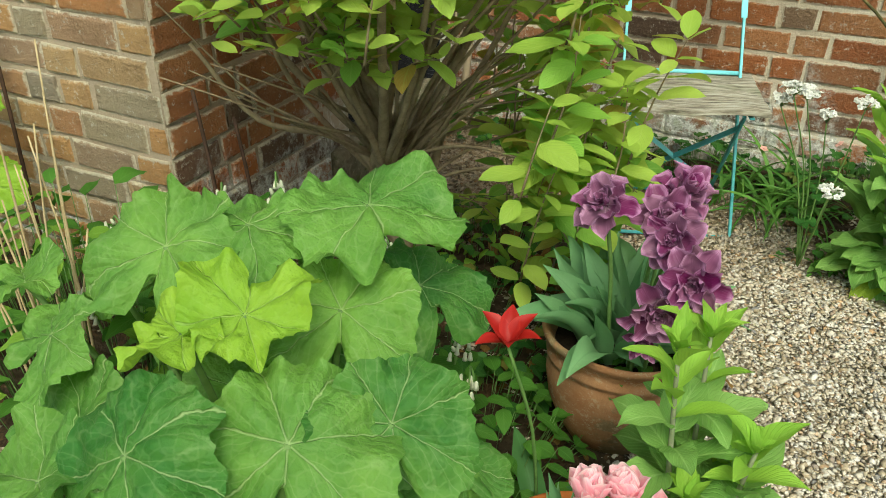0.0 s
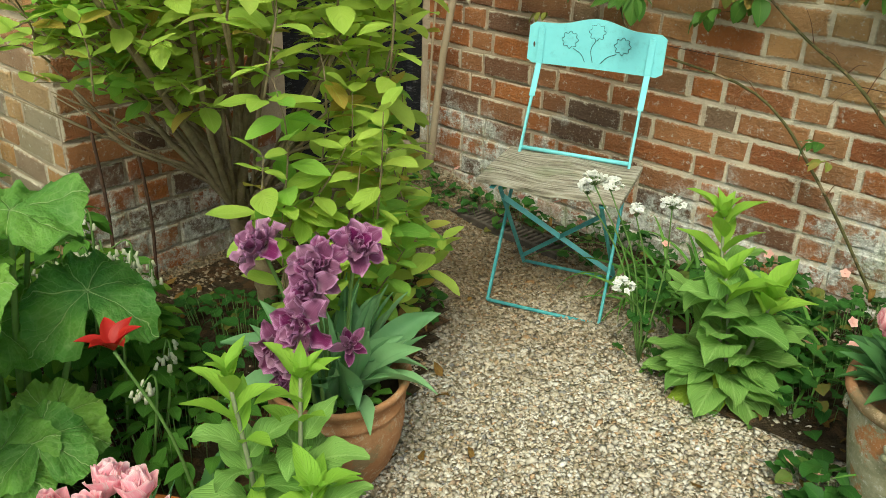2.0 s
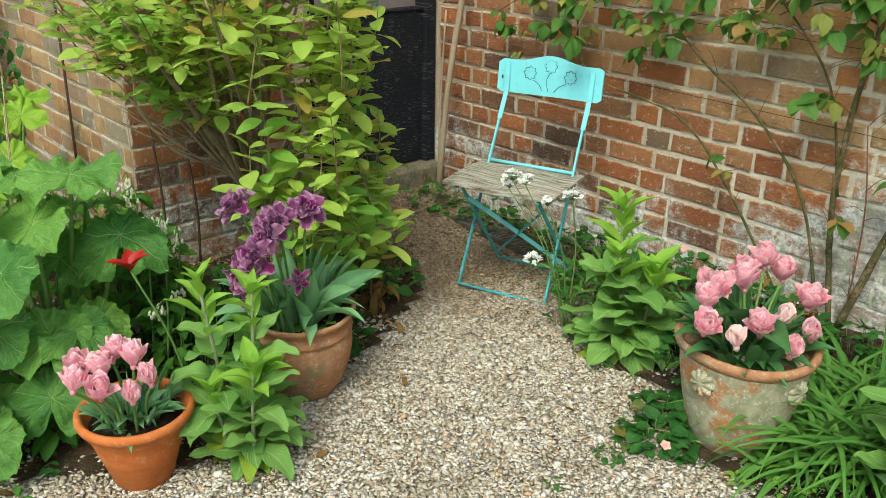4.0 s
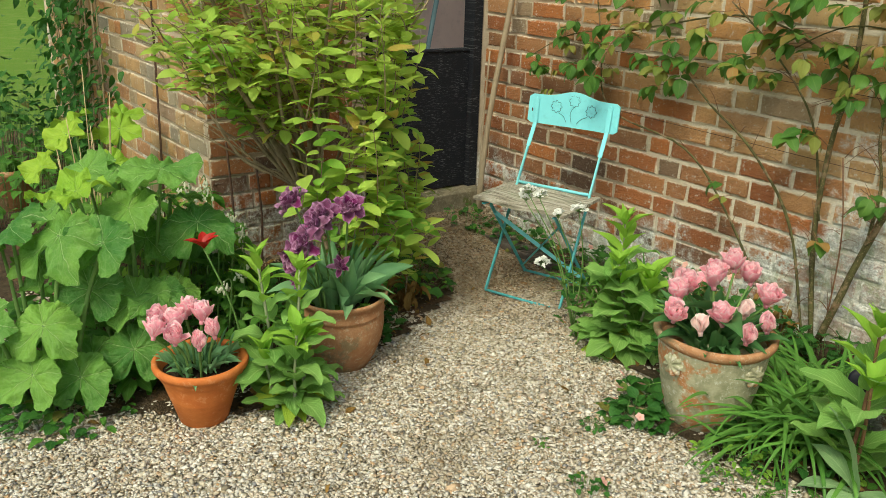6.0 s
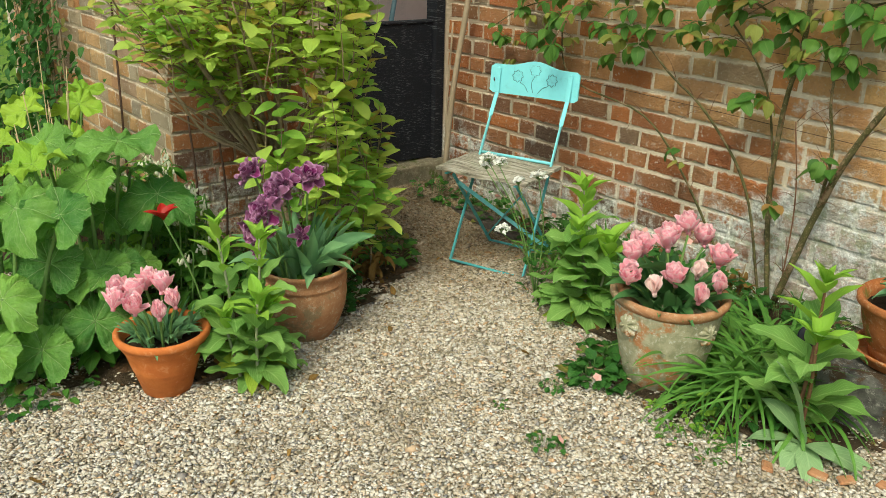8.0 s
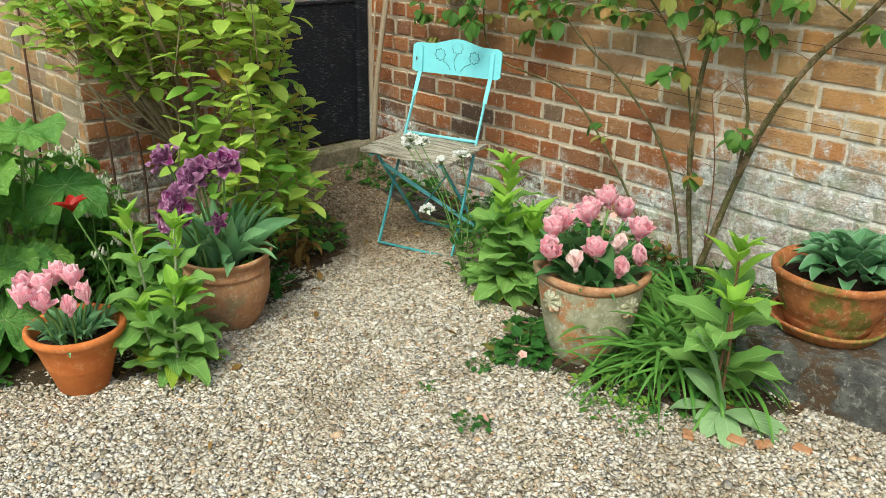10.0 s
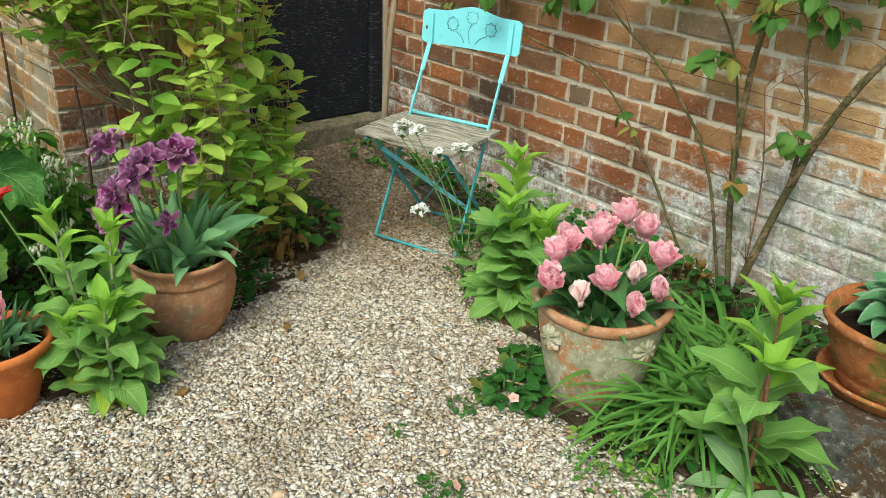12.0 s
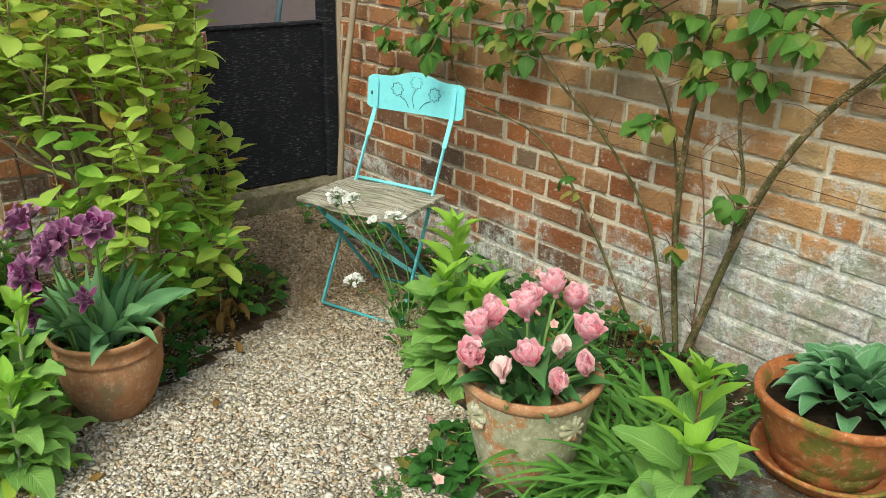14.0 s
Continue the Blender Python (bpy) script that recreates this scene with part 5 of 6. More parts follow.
# ---- shrub against the pier ----
def shrub():
    bx, by = -0.85, 1.90
    bz = gz(bx) - 0.02
    p = thing("flowering_shrub", pose(bx, by, bz), "open leafy shrub with fresh yellow-green leaves on many fanning stems", "shrub")
    sizes = [(0.50, 10), (0.56, 22), (0.46, 2), (0.54, 34)]
    fresh = [blade_mesh("leaf", LEAF_BUSH, 1.0, w, "oval", c, 0.22, 0.03, 1.5, 6, 4, 0, s, 0, 0, 0.06) for s, (w, c) in enumerate(sizes)]
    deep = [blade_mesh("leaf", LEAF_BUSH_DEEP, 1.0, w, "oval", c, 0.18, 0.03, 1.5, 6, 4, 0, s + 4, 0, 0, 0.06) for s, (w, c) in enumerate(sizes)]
    places, twigs, trunk = [], Geo(), Geo()
    rr = random.Random(5)
    W = lambda x, y, z: Vector((x - bx, y - by, z - bz))

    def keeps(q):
        """Bare stems low on the west side; outer edge trimmed along sight lines to fit the camera's view."""
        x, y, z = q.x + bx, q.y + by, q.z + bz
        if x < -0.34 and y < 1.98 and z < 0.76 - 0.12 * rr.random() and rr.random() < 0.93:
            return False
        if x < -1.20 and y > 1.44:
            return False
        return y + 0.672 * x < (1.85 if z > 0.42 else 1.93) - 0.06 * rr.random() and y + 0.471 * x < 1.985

    def shoot(a, b, r=0.0028, start=0.15, big=1.0):
        """A leafy shoot: leaves in twos and threes at close nodes, smaller at the tip."""
        out = b - a
        n = max(3, int(out.length / 0.052))
        bend = Vector((rr.uniform(-0.02, 0.02), rr.uniform(-0.02, 0.02), 0.02))
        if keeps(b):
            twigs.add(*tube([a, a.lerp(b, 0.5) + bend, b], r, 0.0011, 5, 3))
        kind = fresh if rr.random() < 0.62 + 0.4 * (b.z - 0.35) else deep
        turn = rr.uniform(0, 360)
        for i in range(n + 1):
            t = start + (1 - start) * i / n
            q = a.lerp(b, t) + bend * math.sin(3.14 * t)
            turn += rr.choice((62, 90, 118))
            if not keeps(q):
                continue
            many = 2 if rr.random() < 0.7 else 3
            for k in range(many):
                size = rr.uniform(0.056, 0.092) * big * (1.0 if t < 0.75 else 0.72)
                el = rr.uniform(-14, 32) + (22 if t > 0.85 else 0)
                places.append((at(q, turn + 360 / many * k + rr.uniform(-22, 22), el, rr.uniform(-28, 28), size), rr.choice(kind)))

    # crooked trunk and its fork
    fork = W(-0.79, 1.77, 0.46)
    trunk.add(*tube([W(-0.82, 1.90, -0.02), W(-0.80, 1.875, 0.10), W(-0.84, 1.84, 0.22), W(-0.815, 1.80, 0.34), fork], 0.034, 0.023, 10, 5, 0.12))
    trunk.add(*tube([W(-0.79, 1.94, -0.02), W(-0.74, 1.93, 0.14), W(-0.72, 1.92, 0.30), W(-0.66, 1.93, 0.55)], 0.017, 0.010, 9, 5, 0.09))
    trunk.add(*tube([W(-0.815, 1.80, 0.33), W(-0.89, 1.74, 0.44), W(-1.03, 1.60, 0.51), W(-1.10, 1.48, 0.72)], 0.012, 0.005, 8, 5, 0.12))
    ends = []
    for k in range(25):
        if k < 13:
            e = W(rr.uniform(-1.22, -0.28), rr.uniform(1.16, 1.46), rr.uniform(0.95, 1.55))
        else:
            e = W(rr.uniform(-0.95, -0.22), rr.uniform(1.62, 2.05), rr.uniform(1.05, 1.65))
        ends.append(e)
    for k, e in enumerate(ends):
        f = rr.uniform(0.0, 1.0)
        s = W(-0.82, 1.82, 0.24).lerp(fork, f) + Vector((rr.uniform(-0.02, 0.03), rr.uniform(-0.02, 0.03), 0))
        m1 = s.lerp(e, 0.35) + Vector((rr.uniform(-0.07, 0.07), rr.uniform(-0.07, 0.07), rr.uniform(-0.06, 0.03)))
        m2 = s.lerp(e, 0.7) + Vector((rr.uniform(-0.05, 0.05), rr.uniform(-0.05, 0.05), rr.uniform(-0.02, 0.06)))
        thick = rr.uniform(0.006, 0.012) if k % 3 else rr.uniform(0.014, 0.020)
        trunk.add(*tube([s, m1, m2, e], thick, 0.0035, 7, 5, 0.08))
        for j in range(7):
            t = rr.uniform(0.45, 1.0)
            q = m1.lerp(e, (t - 0.35) / 0.65)
            a = rr.uniform(0, 6.283)
            ln = rr.uniform(0.12, 0.30)
            o = q + Vector((math.cos(a) * ln * 0.75, math.sin(a) * ln * 0.75, ln * rr.uniform(-0.15, 0.8)))
            shoot(q, o)
        shoot(m2, e + Vector((0, 0, 0.08)), 0.003)
    for k in range(15):
        q = W(rr.uniform(-1.05, -0.50), rr.uniform(1.26, 1.50), rr.uniform(0.80, 1.0))
        shoot(q, q + Vector((rr.uniform(-0.12, 0.14), rr.uniform(-0.16, 0.02), rr.uniform(0.05, 0.2))))
    # bare crossing twigs low on the west side
    for k in range(15):
        a = W(-0.82, 1.80, rr.uniform(0.3, 0.5))
        b = W(rr.uniform(-1.12, -0.62), rr.uniform(1.32, 1.56), rr.uniform(0.55, 0.95))
        twigs.add(*tube([a, a.lerp(b, 0.5) + Vector((rr.uniform(-0.06, 0.06), rr.uniform(-0.06, 0.06), rr.uniform(-0.04, 0.06))), b], 0.005, 0.0016, 5, 4, 0.1))
    # upright and arching shoots on the sunny side, leafy almost to the gravel
    line = curve_pts([W(-0.22, 1.52, 0), W(-0.16, 1.66, 0), W(-0.18, 1.84, 0), W(-0.34, 2.02, 0), W(-0.52, 2.15, 0)], 12)
    for k in range(78):
        c = line[int(len(line) * (k * 0.618 % 1))] + Vector((rr.gauss(-0.05, 0.055), rr.gauss(0, 0.045), 0))
        z0 = rr.uniform(0.08, 0.50) if k % 2 else rr.uniform(0.30, 0.95)
        if c.y + by < 1.62 and z0 < 0.42:
            z0 += 0.35
        if c.y + by < 1.70 and k % 5 < 2:
            continue
        a = c + Vector((-0.05, -0.02, z0 - bz))
        b = a + Vector((rr.uniform(-0.02, 0.12), rr.uniform(-0.09, 0.07), rr.uniform(0.16, 0.38) if rr.random() < 0.72 else -rr.uniform(0.04, 0.14)))
        b.z = max(b.z, 0.13 - bz)
        s = W(-0.80, 1.84, 0.2 + 0.2 * rr.random())
        if k % 4 == 0:
            twigs.add(*tube([s, s.lerp(a, 0.5) + Vector((0, 0, 0.05)), a], 0.006, 0.0028, 5, 4, 0.08))
        shoot(a, b, 0.003, 0.0, 1.25)
    part("trunk", trunk.mesh("trunk", BARK), p, "grey-brown forking stems")
    part("twig_tangle", twigs.mesh("twig_tangle", BARK), p)["kind"] = "stuff"
    places.sort(key=lambda m: -(m[0].translation.x - m[0].translation.y))
    scatter_leaves(p, fresh, places, rest="crown")


shrub()


# ---- climbing rose on the long wall ----
def rose():
    p = thing("climbing_rose", pose(0.85, WALL_Y - 0.07, gz(0.85)), "climbing rose with thorny stems trained along the brick wall", "climber")
    oz = gz(0.85)
    L = lambda x, z, d=0.0: Vector((x - 0.85, d, z - oz))
    leaf = [blade_mesh("leaf", LEAF_ROSE, 1.0, w, "ovate", c, 0.2, 0.03, 2, 6, 4, 0, s, 0, 0, 0.08) for s, (w, c) in enumerate([(0.66, 35), (0.72, 60), (0.60, 20)])]
    young = [blade_mesh("leaf", LEAF_ROSE_YOUNG, 1.0, w, "ovate", c, 0.25, 0.04, 2, 6, 4, 0, s + 5, 0, 0, 0.08) for s, (w, c) in enumerate([(0.60, 45), (0.66, 30)])]
    lines = [([(0.856, 0.03), (0.785, 0.44), (0.80, 0.80), (0.83, 1.07), (0.80, 1.6)], 0.014, 0.010), ([(0.88, 0.03), (0.99, 0.47), (1.10, 0.74), (1.22, 0.94), (1.33, 1.06), (1.55, 1.35)], 0.017, 0.011),
             ([(0.82, 0.03), (0.68, 0.45), (0.48, 0.71), (0.26, 0.85), (0.0, 1.05)], 0.008, 0.005), ([(0.70, 0.03), (0.41, 0.41), (0.17, 0.65), (-0.28, 0.75), (-0.38, 1.04), (-0.45, 1.4)], 0.007, 0.004),
             ([(0.90, 0.06), (0.892, 0.44), (0.853, 0.75)], 0.004, 0.003), ([(0.99, 0.46), (0.993, 0.67), (0.966, 0.88), (0.98, 1.3)], 0.009, 0.005), ([(0.80, 0.5), (0.70, 0.85), (0.5, 1.1), (0.3, 1.25)], 0.006, 0.004),
             ([(0.83, 1.05), (0.4, 1.2), (-0.1, 1.12), (-0.55, 1.05), (-0.85, 0.92)], 0.006, 0.003), ([(1.3, 1.05), (1.1, 1.15), (0.8, 1.2), (0.5, 1.05)], 0.005, 0.003), ([(0.85, 1.1), (1.2, 1.2), (1.6, 1.1)], 0.006, 0.003)]
    thorns = Geo()
    for pts, r0, r1 in lines:
        P = [L(x, z, 0.015 * math.sin(i * 2.0)) for i, (x, z) in enumerate(pts)]
        part("stem", Geo().add(*tube(P, r0 * 0.76, r1 * 0.76, 9, 6, 0.14)).mesh("stem", ROSE_BARK if r0 > 0.0045 else STEM_BROWN), p)
        if r0 > 0.008:
            for q in curve_pts(P, 90):
                a = R.uniform(-2.6, -0.5)
                d = Vector((math.cos(a), math.sin(a), R.uniform(-0.3, 0.3)))
                thorns.add(*tube([q + d * r0 * 0.5, q + d * (r0 * 0.76 + R.uniform(0.003, 0.009))], 0.0011, 0.0003, 4, 1))
    part("thorn_cover", thorns.mesh("thorn_cover", THORN), p, "fine brown thorns")["kind"] = "stuff"
    places = []
    stalks = Geo()

    def spray(x, z, n, s, spread=0.09):
        c = L(x, z)
        for _ in range(n):
            kind = young if R.random() < 0.3 else leaf
            q = c + Vector((R.gauss(0, spread), R.uniform(-0.09, 0.0), R.gauss(0, spread * 0.8)))
            az = R.uniform(100, 260)
            d = Vector((-math.sin(radians(az)), math.cos(radians(az)), 0))
            stalks.add(*tube([q - d * 0.05 + Vector((0, 0.01, 0.01)), q + d * s * 0.5], 0.0014, 0.001, 4, 2))
            for side, along, k in ((0, 0.5, 1.0), (55, 0.35, 0.85), (-55, 0.35, 0.85), (62, 0.0, 0.75), (-62, 0.0, 0.75)):
                if R.random() < 0.9:
                    places.append((at(q + d * s * along, az + side + R.uniform(-10, 10), R.uniform(-60, 10), R.uniform(-30, 30), s * k * R.uniform(0.8, 1.15) * (0.85 if kind is young else 1.0)), R.choice(kind)))

    for x, z, n, s, sp in ((0.43, 0.53, 2, 0.055, 0.03), (0.83, 0.43, 2, 0.075, 0.02), (1.03, 0.63, 2, 0.075, 0.02), (0.69, 0.83, 3, 0.085, 0.04), (0.97, 0.95, 3, 0.08, 0.05), (0.80, 1.12, 6, 0.08, 0.1),
                           (0.40, 1.06, 6, 0.08, 0.1), (0.08, 1.0, 5, 0.075, 0.09), (-0.42, 0.92, 4, 0.07, 0.06), (-0.68, 0.92, 5, 0.055, 0.08), (1.1, 1.12, 4, 0.08, 0.07), (0.6, 1.2, 7, 0.08, 0.12),
                           (0.2, 1.2, 7, 0.08, 0.12), (-0.2, 1.08, 6, 0.07, 0.1), (-0.5, 1.05, 5, 0.065, 0.08), (0.9, 1.3, 7, 0.08, 0.12), (1.3, 1.3, 5, 0.08, 0.12), (0.0, 0.93, 3, 0.06, 0.05), (0.5, 1.4, 8, 0.08, 0.16),
                           (-0.1, 1.35, 6, 0.08, 0.16), (0.95, 1.05, 4, 0.07, 0.08), (1.42, 1.08, 2, 0.075, 0.03)):
        spray(x, z, n + (n > 3) * 3, s * 1.02, sp)
    tip = Vector((-0.14 - 0.85, 2.78 - (WALL_Y - 0.07), 0.93 - oz))
    part("stem", Geo().add(*tube([L(-0.1, 1.12), L(-0.13, 1.08, -0.16), tip], 0.004, 0.002, 6)).mesh("stem", STEM_BROWN), p)
    for az, el, s in ((200, -62, 0.085), (130, -45, 0.07), (255, -50, 0.075), (300, -10, 0.06)):
        places.append((at(tip, az, el, 0, s), leaf[0]))
    part("stalk_tangle", stalks.mesh("stalk_tangle", STEM_BROWN), p)["kind"] = "stuff"
    # thin side shoots with bare ends
    shoots = Geo()
    for pts, r0, r1 in lines[:7]:
        c = curve_pts([L(x, z) for x, z in pts], 10)
        for _ in range(13):
            q = R.choice(c)
            d = Vector((R.uniform(-1, 1), R.uniform(-0.5, -0.1), R.uniform(-0.3, 1.0))).normalized() * R.uniform(0.04, 0.15)
            shoots.add(*tube([q, q + d * 0.5 + Vector((0, 0, 0.012)), q + d], 0.0018, 0.0007, 4, 3))
    part("twig_tangle", shoots.mesh("twig_tangle", STEM_BROWN), p)["kind"] = "stuff"
    scatter_leaves(p, leaf, places)
    # fine wire that holds it
    for z in (0.72, 0.98):
        w = thing("training_wire", pose(0, WALL_Y - 0.03, z), "thin dark training wire along the wall", "wire", "training wires")
        part("strand", Geo().add(*tube([(-0.5, 0, 0.02), (0.4, 0, 0.0), (1.5, 0, -0.03)], 0.0012, 0.0012, 5, 6)).mesh("strand", RUST), w)


rose()


# ---- strap-leaved clumps and low plants ----
def strap_clump(x, y, n, L, label, spread=0.14):
    p = thing("strap_leaved_plant", pose(x, y, gz(x) - 0.005), label, "plant")
    me = [blade_mesh("leaf", LEAF_STRAP, 1.0, 0.048, "strap", c, 0.35, 0, 1, 12, 2, 0, s, 0, t) for s, (c, t) in enumerate([(95, 20), (125, -20), (75, 35), (150, 0)])]
    scatter_leaves(p, me, [at((R.gauss(0, spread * 0.6), R.gauss(0, spread * 0.5), 0), R.uniform(0, 360), R.uniform(45, 84), R.uniform(-25, 25), L * R.uniform(0.65, 1.15)) for _ in range(n)])


strap_clump(1.24, 2.33, 270, 0.38, "dense clump of glossy arching strap leaves", 0.13)
strap_clump(1.12, 2.62, 130, 0.36, "clump of glossy strap leaves at the wall foot", 0.14)
strap_clump(0.1, 2.80, 90, 0.32, "arching grassy clump behind the folding chair", 0.14)
strap_clump(0.62, 2.72, 40, 0.26, "arching grassy clump at the wall foot", 0.1)
LOW = [blade_mesh("leaf", LEAF_LOW, 1.0, w, "round", c, 0.2, 0.08, 2.5, 5, 4, 0, s) for s, (w, c) in enumerate([(0.8, 30), (0.9, 50), (0.75, 15)])]
MID = [blade_mesh("leaf", LEAF_MID, 1.0, w, "ovate", c, 0.2, 0.05, 2, 6, 4, 0, s) for s, (w, c) in enumerate([(0.5, 40), (0.58, 60), (0.45, 25)])]
LIME = [blade_mesh("leaf", LEAF_LIME, 1.0, w, "ovate", c, 0.2, 0.05, 2, 5, 2, 0, s) for s, (w, c) in enumerate([(0.5, 40), (0.58, 60)])]


def small_flower(material, n=5, L=0.016, W=0.014):
    g = Geo()
    for i in range(n):
        g.add(*blade(L, W, "petal", 20, 0, nl=3, nw=2), m=at((0, 0, 0), 360 / n * i, 25))
    g.add(*lathe([(0.003, 0), (0.003, 0.003), (0.001, 0.005)], 8))
    return g.mesh("flower", material)


SALMON_FLOWER = small_flower(PETAL_SALMON)
WHITE_FLORET = small_flower(PETAL_WHITE, 5, 0.0085, 0.008)


def low_clump(x, y, n, rx, ry, h, meshes, s, label, name="ground_cover_plant", flowers=0, most=300, tilt=(-20, 40)):
    p = thing(name, pose(x, y, gz(x) - 0.004), label, "plant")
    places, stalks = [], Geo()
    for _ in range(n):
        a, q = R.uniform(0, 6.283), math.sqrt(R.random())
        v = Vector((math.cos(a) * q * rx, math.sin(a) * q * ry, h * (1 - 0.7 * q * q) * R.uniform(0.35, 1.0)))
        stalks.add(*tube([(v.x * 0.9, v.y * 0.9, v.z * 0.4), v], 0.0011, 0.0009, 4, 1))
        places.append(at(v, math.degrees(math.atan2(-v.x, v.y)) + R.uniform(-70, 70), R.uniform(*tilt), R.uniform(-25, 25), R.uniform(*s)))
    part("stalk_tangle", stalks.mesh("stalk_tangle", STEM_GREEN), p)["kind"] = "stuff"
    for _ in range(flowers):
        v = Vector((R.uniform(-1, 1) * rx * 0.8, R.uniform(-1, 0.6) * ry * 0.8, h * R.uniform(0.9, 1.3)))
        part("flower", SALMON_FLOWER, p, "small salmon-pink flower", at(v, R.uniform(0, 360), R.uniform(20, 70)))
    scatter_leaves(p, meshes, places, most=most)
    return p


STRAWB = "low dark green leafy plant with salmon-pink flowers"
for x, y, n, rx, ry, h, f in ((-0.75, 2.98, 70, 0.3, 0.1, 0.14, 4), (-0.2, 2.98, 90, 0.3, 0.12, 0.16, 3), (0.35, 2.93, 150, 0.28, 0.16, 0.20, 3), (0.68, 2.86, 160, 0.26, 0.2, 0.20, 3), (0.72, 2.55, 140, 0.18, 0.2, 0.17, 3),
                               (0.83, 2.18, 60, 0.11, 0.1, 0.09, 2), (0.86, 2.06, 60, 0.11, 0.09, 0.07, 3), (1.05, 2.95, 60, 0.2, 0.1, 0.14, 0)):
    low_clump(x, y, n, rx, ry, h, LOW, (0.032, 0.056), STRAWB, flowers=f)
low_clump(1.05, 1.655, 34, 0.055, 0.05, 0.045, LOW, (0.012, 0.022), "small green tuft with a pink flower in the gravel", "weed_tuft", 1)
low_clump(0.815, 1.915, 26, 0.035, 0.03, 0.03, LOW, (0.010, 0.018), "small green tuft growing in the gravel", "weed_tuft")
low_clump(0.80, 1.72, 14, 0.03, 0.03, 0.02, MID, (0.010, 0.016), "small green tuft growing in the gravel", "weed_tuft")
low_clump(-1.08, 2.86, 60, 0.14, 0.12, 0.20, MID + LOW, (0.03, 0.055), "green weeds sprouting by the door sill", "weed_tuft")
low_clump(0.27, 2.44, 40, 0.12, 0.07, 0.06, MID, (0.02, 0.035), "low weedy greenery by the chair's foot", "weed_tuft")
low_clump(1.28, 2.22, 150, 0.24, 0.14, 0.09, MID + LOW + LIME, (0.02, 0.045), "low greenery under the strap leaves", "weed_tuft")
low_clump(1.22, 2.07, 60, 0.13, 0.07, 0.06, LIME, (0.015, 0.03), "low ferny lime-green weeds by the pot", "weed_tuft")
low_clump(1.32, 1.98, 60, 0.16, 0.07, 0.04, MID, (0.014, 0.025), "low creeping weeds at the gravel's edge", "weed_tuft")
low_clump(-0.55, 1.65, 330, 0.45, 0.32, 0.18, LOW, (0.03, 0.055), "dark green ground cover under the shrub", flowers=0)
low_clump(-0.35, 1.30, 240, 0.28, 0.28, 0.22, MID, (0.04, 0.07), "mid green ground cover among the flowers")
low_clump(-0.85, 1.32, 300, 0.36, 0.18, 0.52, MID + LIME, (0.05, 0.09), "leafy comfrey clump against the pier", "leafy_perennial")
low_clump(-1.15, 1.12, 300, 0.45, 0.32, 0.58, LIME + MID, (0.05, 0.10), "leafy green perennials filling the bed", "leafy_perennial")
low_clump(-0.6, 0.75, 240, 0.4, 0.3, 0.32, MID, (0.05, 0.10), "leafy undergrowth beneath the broad leaves", "leafy_perennial")
low_clump(-0.66, 2.15, 220, 0.30, 0.22, 0.17, LIME + MID + LOW, (0.035, 0.06), "low greenery under the shrub")
low_clump(-0.24, 0.62, 150, 0.2, 0.2, 0.10, LOW + MID, (0.03, 0.055), "low leafy growth at the gravel edge")
low_clump(-2.6, 0.9, 300, 0.7, 0.5, 0.55, MID, (0.05, 0.10), "tangle of green perennials by the lawn", "leafy_perennial")
low_clump(-3.6, 1.0, 300, 0.6, 0.4, 0.8, LOW, (0.05, 0.09), "dark leafy mass of border plants", "leafy_perennial")


def white_bells():
    """Drooping white bells on leafy stalks."""
    p = thing("comfrey", pose(-0.72, 1.20, gz(-0.75) - 0.06), "comfrey with drooping clusters of white bell flowers", "plant")
    bell = Geo().add(*lathe([(0.001, 0.0), (0.0035, -0.003), (0.004, -0.011), (0.0055, -0.017), (0.003, -0.015)], 8)).mesh("bell", PETAL_CREAM)
    places = []
    for x, y, h in ((0.05, 0.1, 0.62), (-0.05, 0.12, 0.64), (0.12, 0.05, 0.56), (-0.18, 0.1, 0.6), (0.3, 0.02, 0.5), (0.38, 0.08, 0.42), (-0.35, -0.05, 0.55), (-0.42, 0.05, 0.5), (0.0, -0.1, 0.58), (-0.28, -0.2, 0.5), (0.2, 0.12, 0.56), (0.45, 0.0, 0.4), (0.16, 0.18, 0.5), (0.10, 0.12, 0.46), (0.05, 0.0, 0.52), (0.13, 0.15, 0.55), (-0.02, 0.15, 0.5)):
        q = Vector((x, y, h))
        tip = q + Vector((R.uniform(-0.03, 0.05), R.uniform(-0.05, 0.0), -0.015))
        part("stem", Geo().add(*tube([(x * 0.8, y * 0.8, 0), (x, y, h * 0.8), q, tip], 0.004, 0.0015, 6)).mesh("stem", STEM_GREEN), p)
        for k in range(14):
            part("flower", bell, p, m=Matrix.Translation(q.lerp(tip, k / 11) + Vector((R.uniform(-0.02, 0.02), R.uniform(-0.02, 0.02), R.uniform(-0.03, 0)))) @ Matrix.Rotation(R.uniform(-0.6, 0.6), 4, "X") @ Matrix.Scale(R.uniform(0.75, 1.1), 4))
        for k in range(5):
            t = 0.4 + 0.12 * k
            places.append(at(Vector((x * 0.85, y * 0.85, h * t)), R.uniform(0, 360), R.uniform(-10, 45), 0, R.uniform(0.06, 0.10)))
    scatter_leaves(p, MID, places)


white_bells()


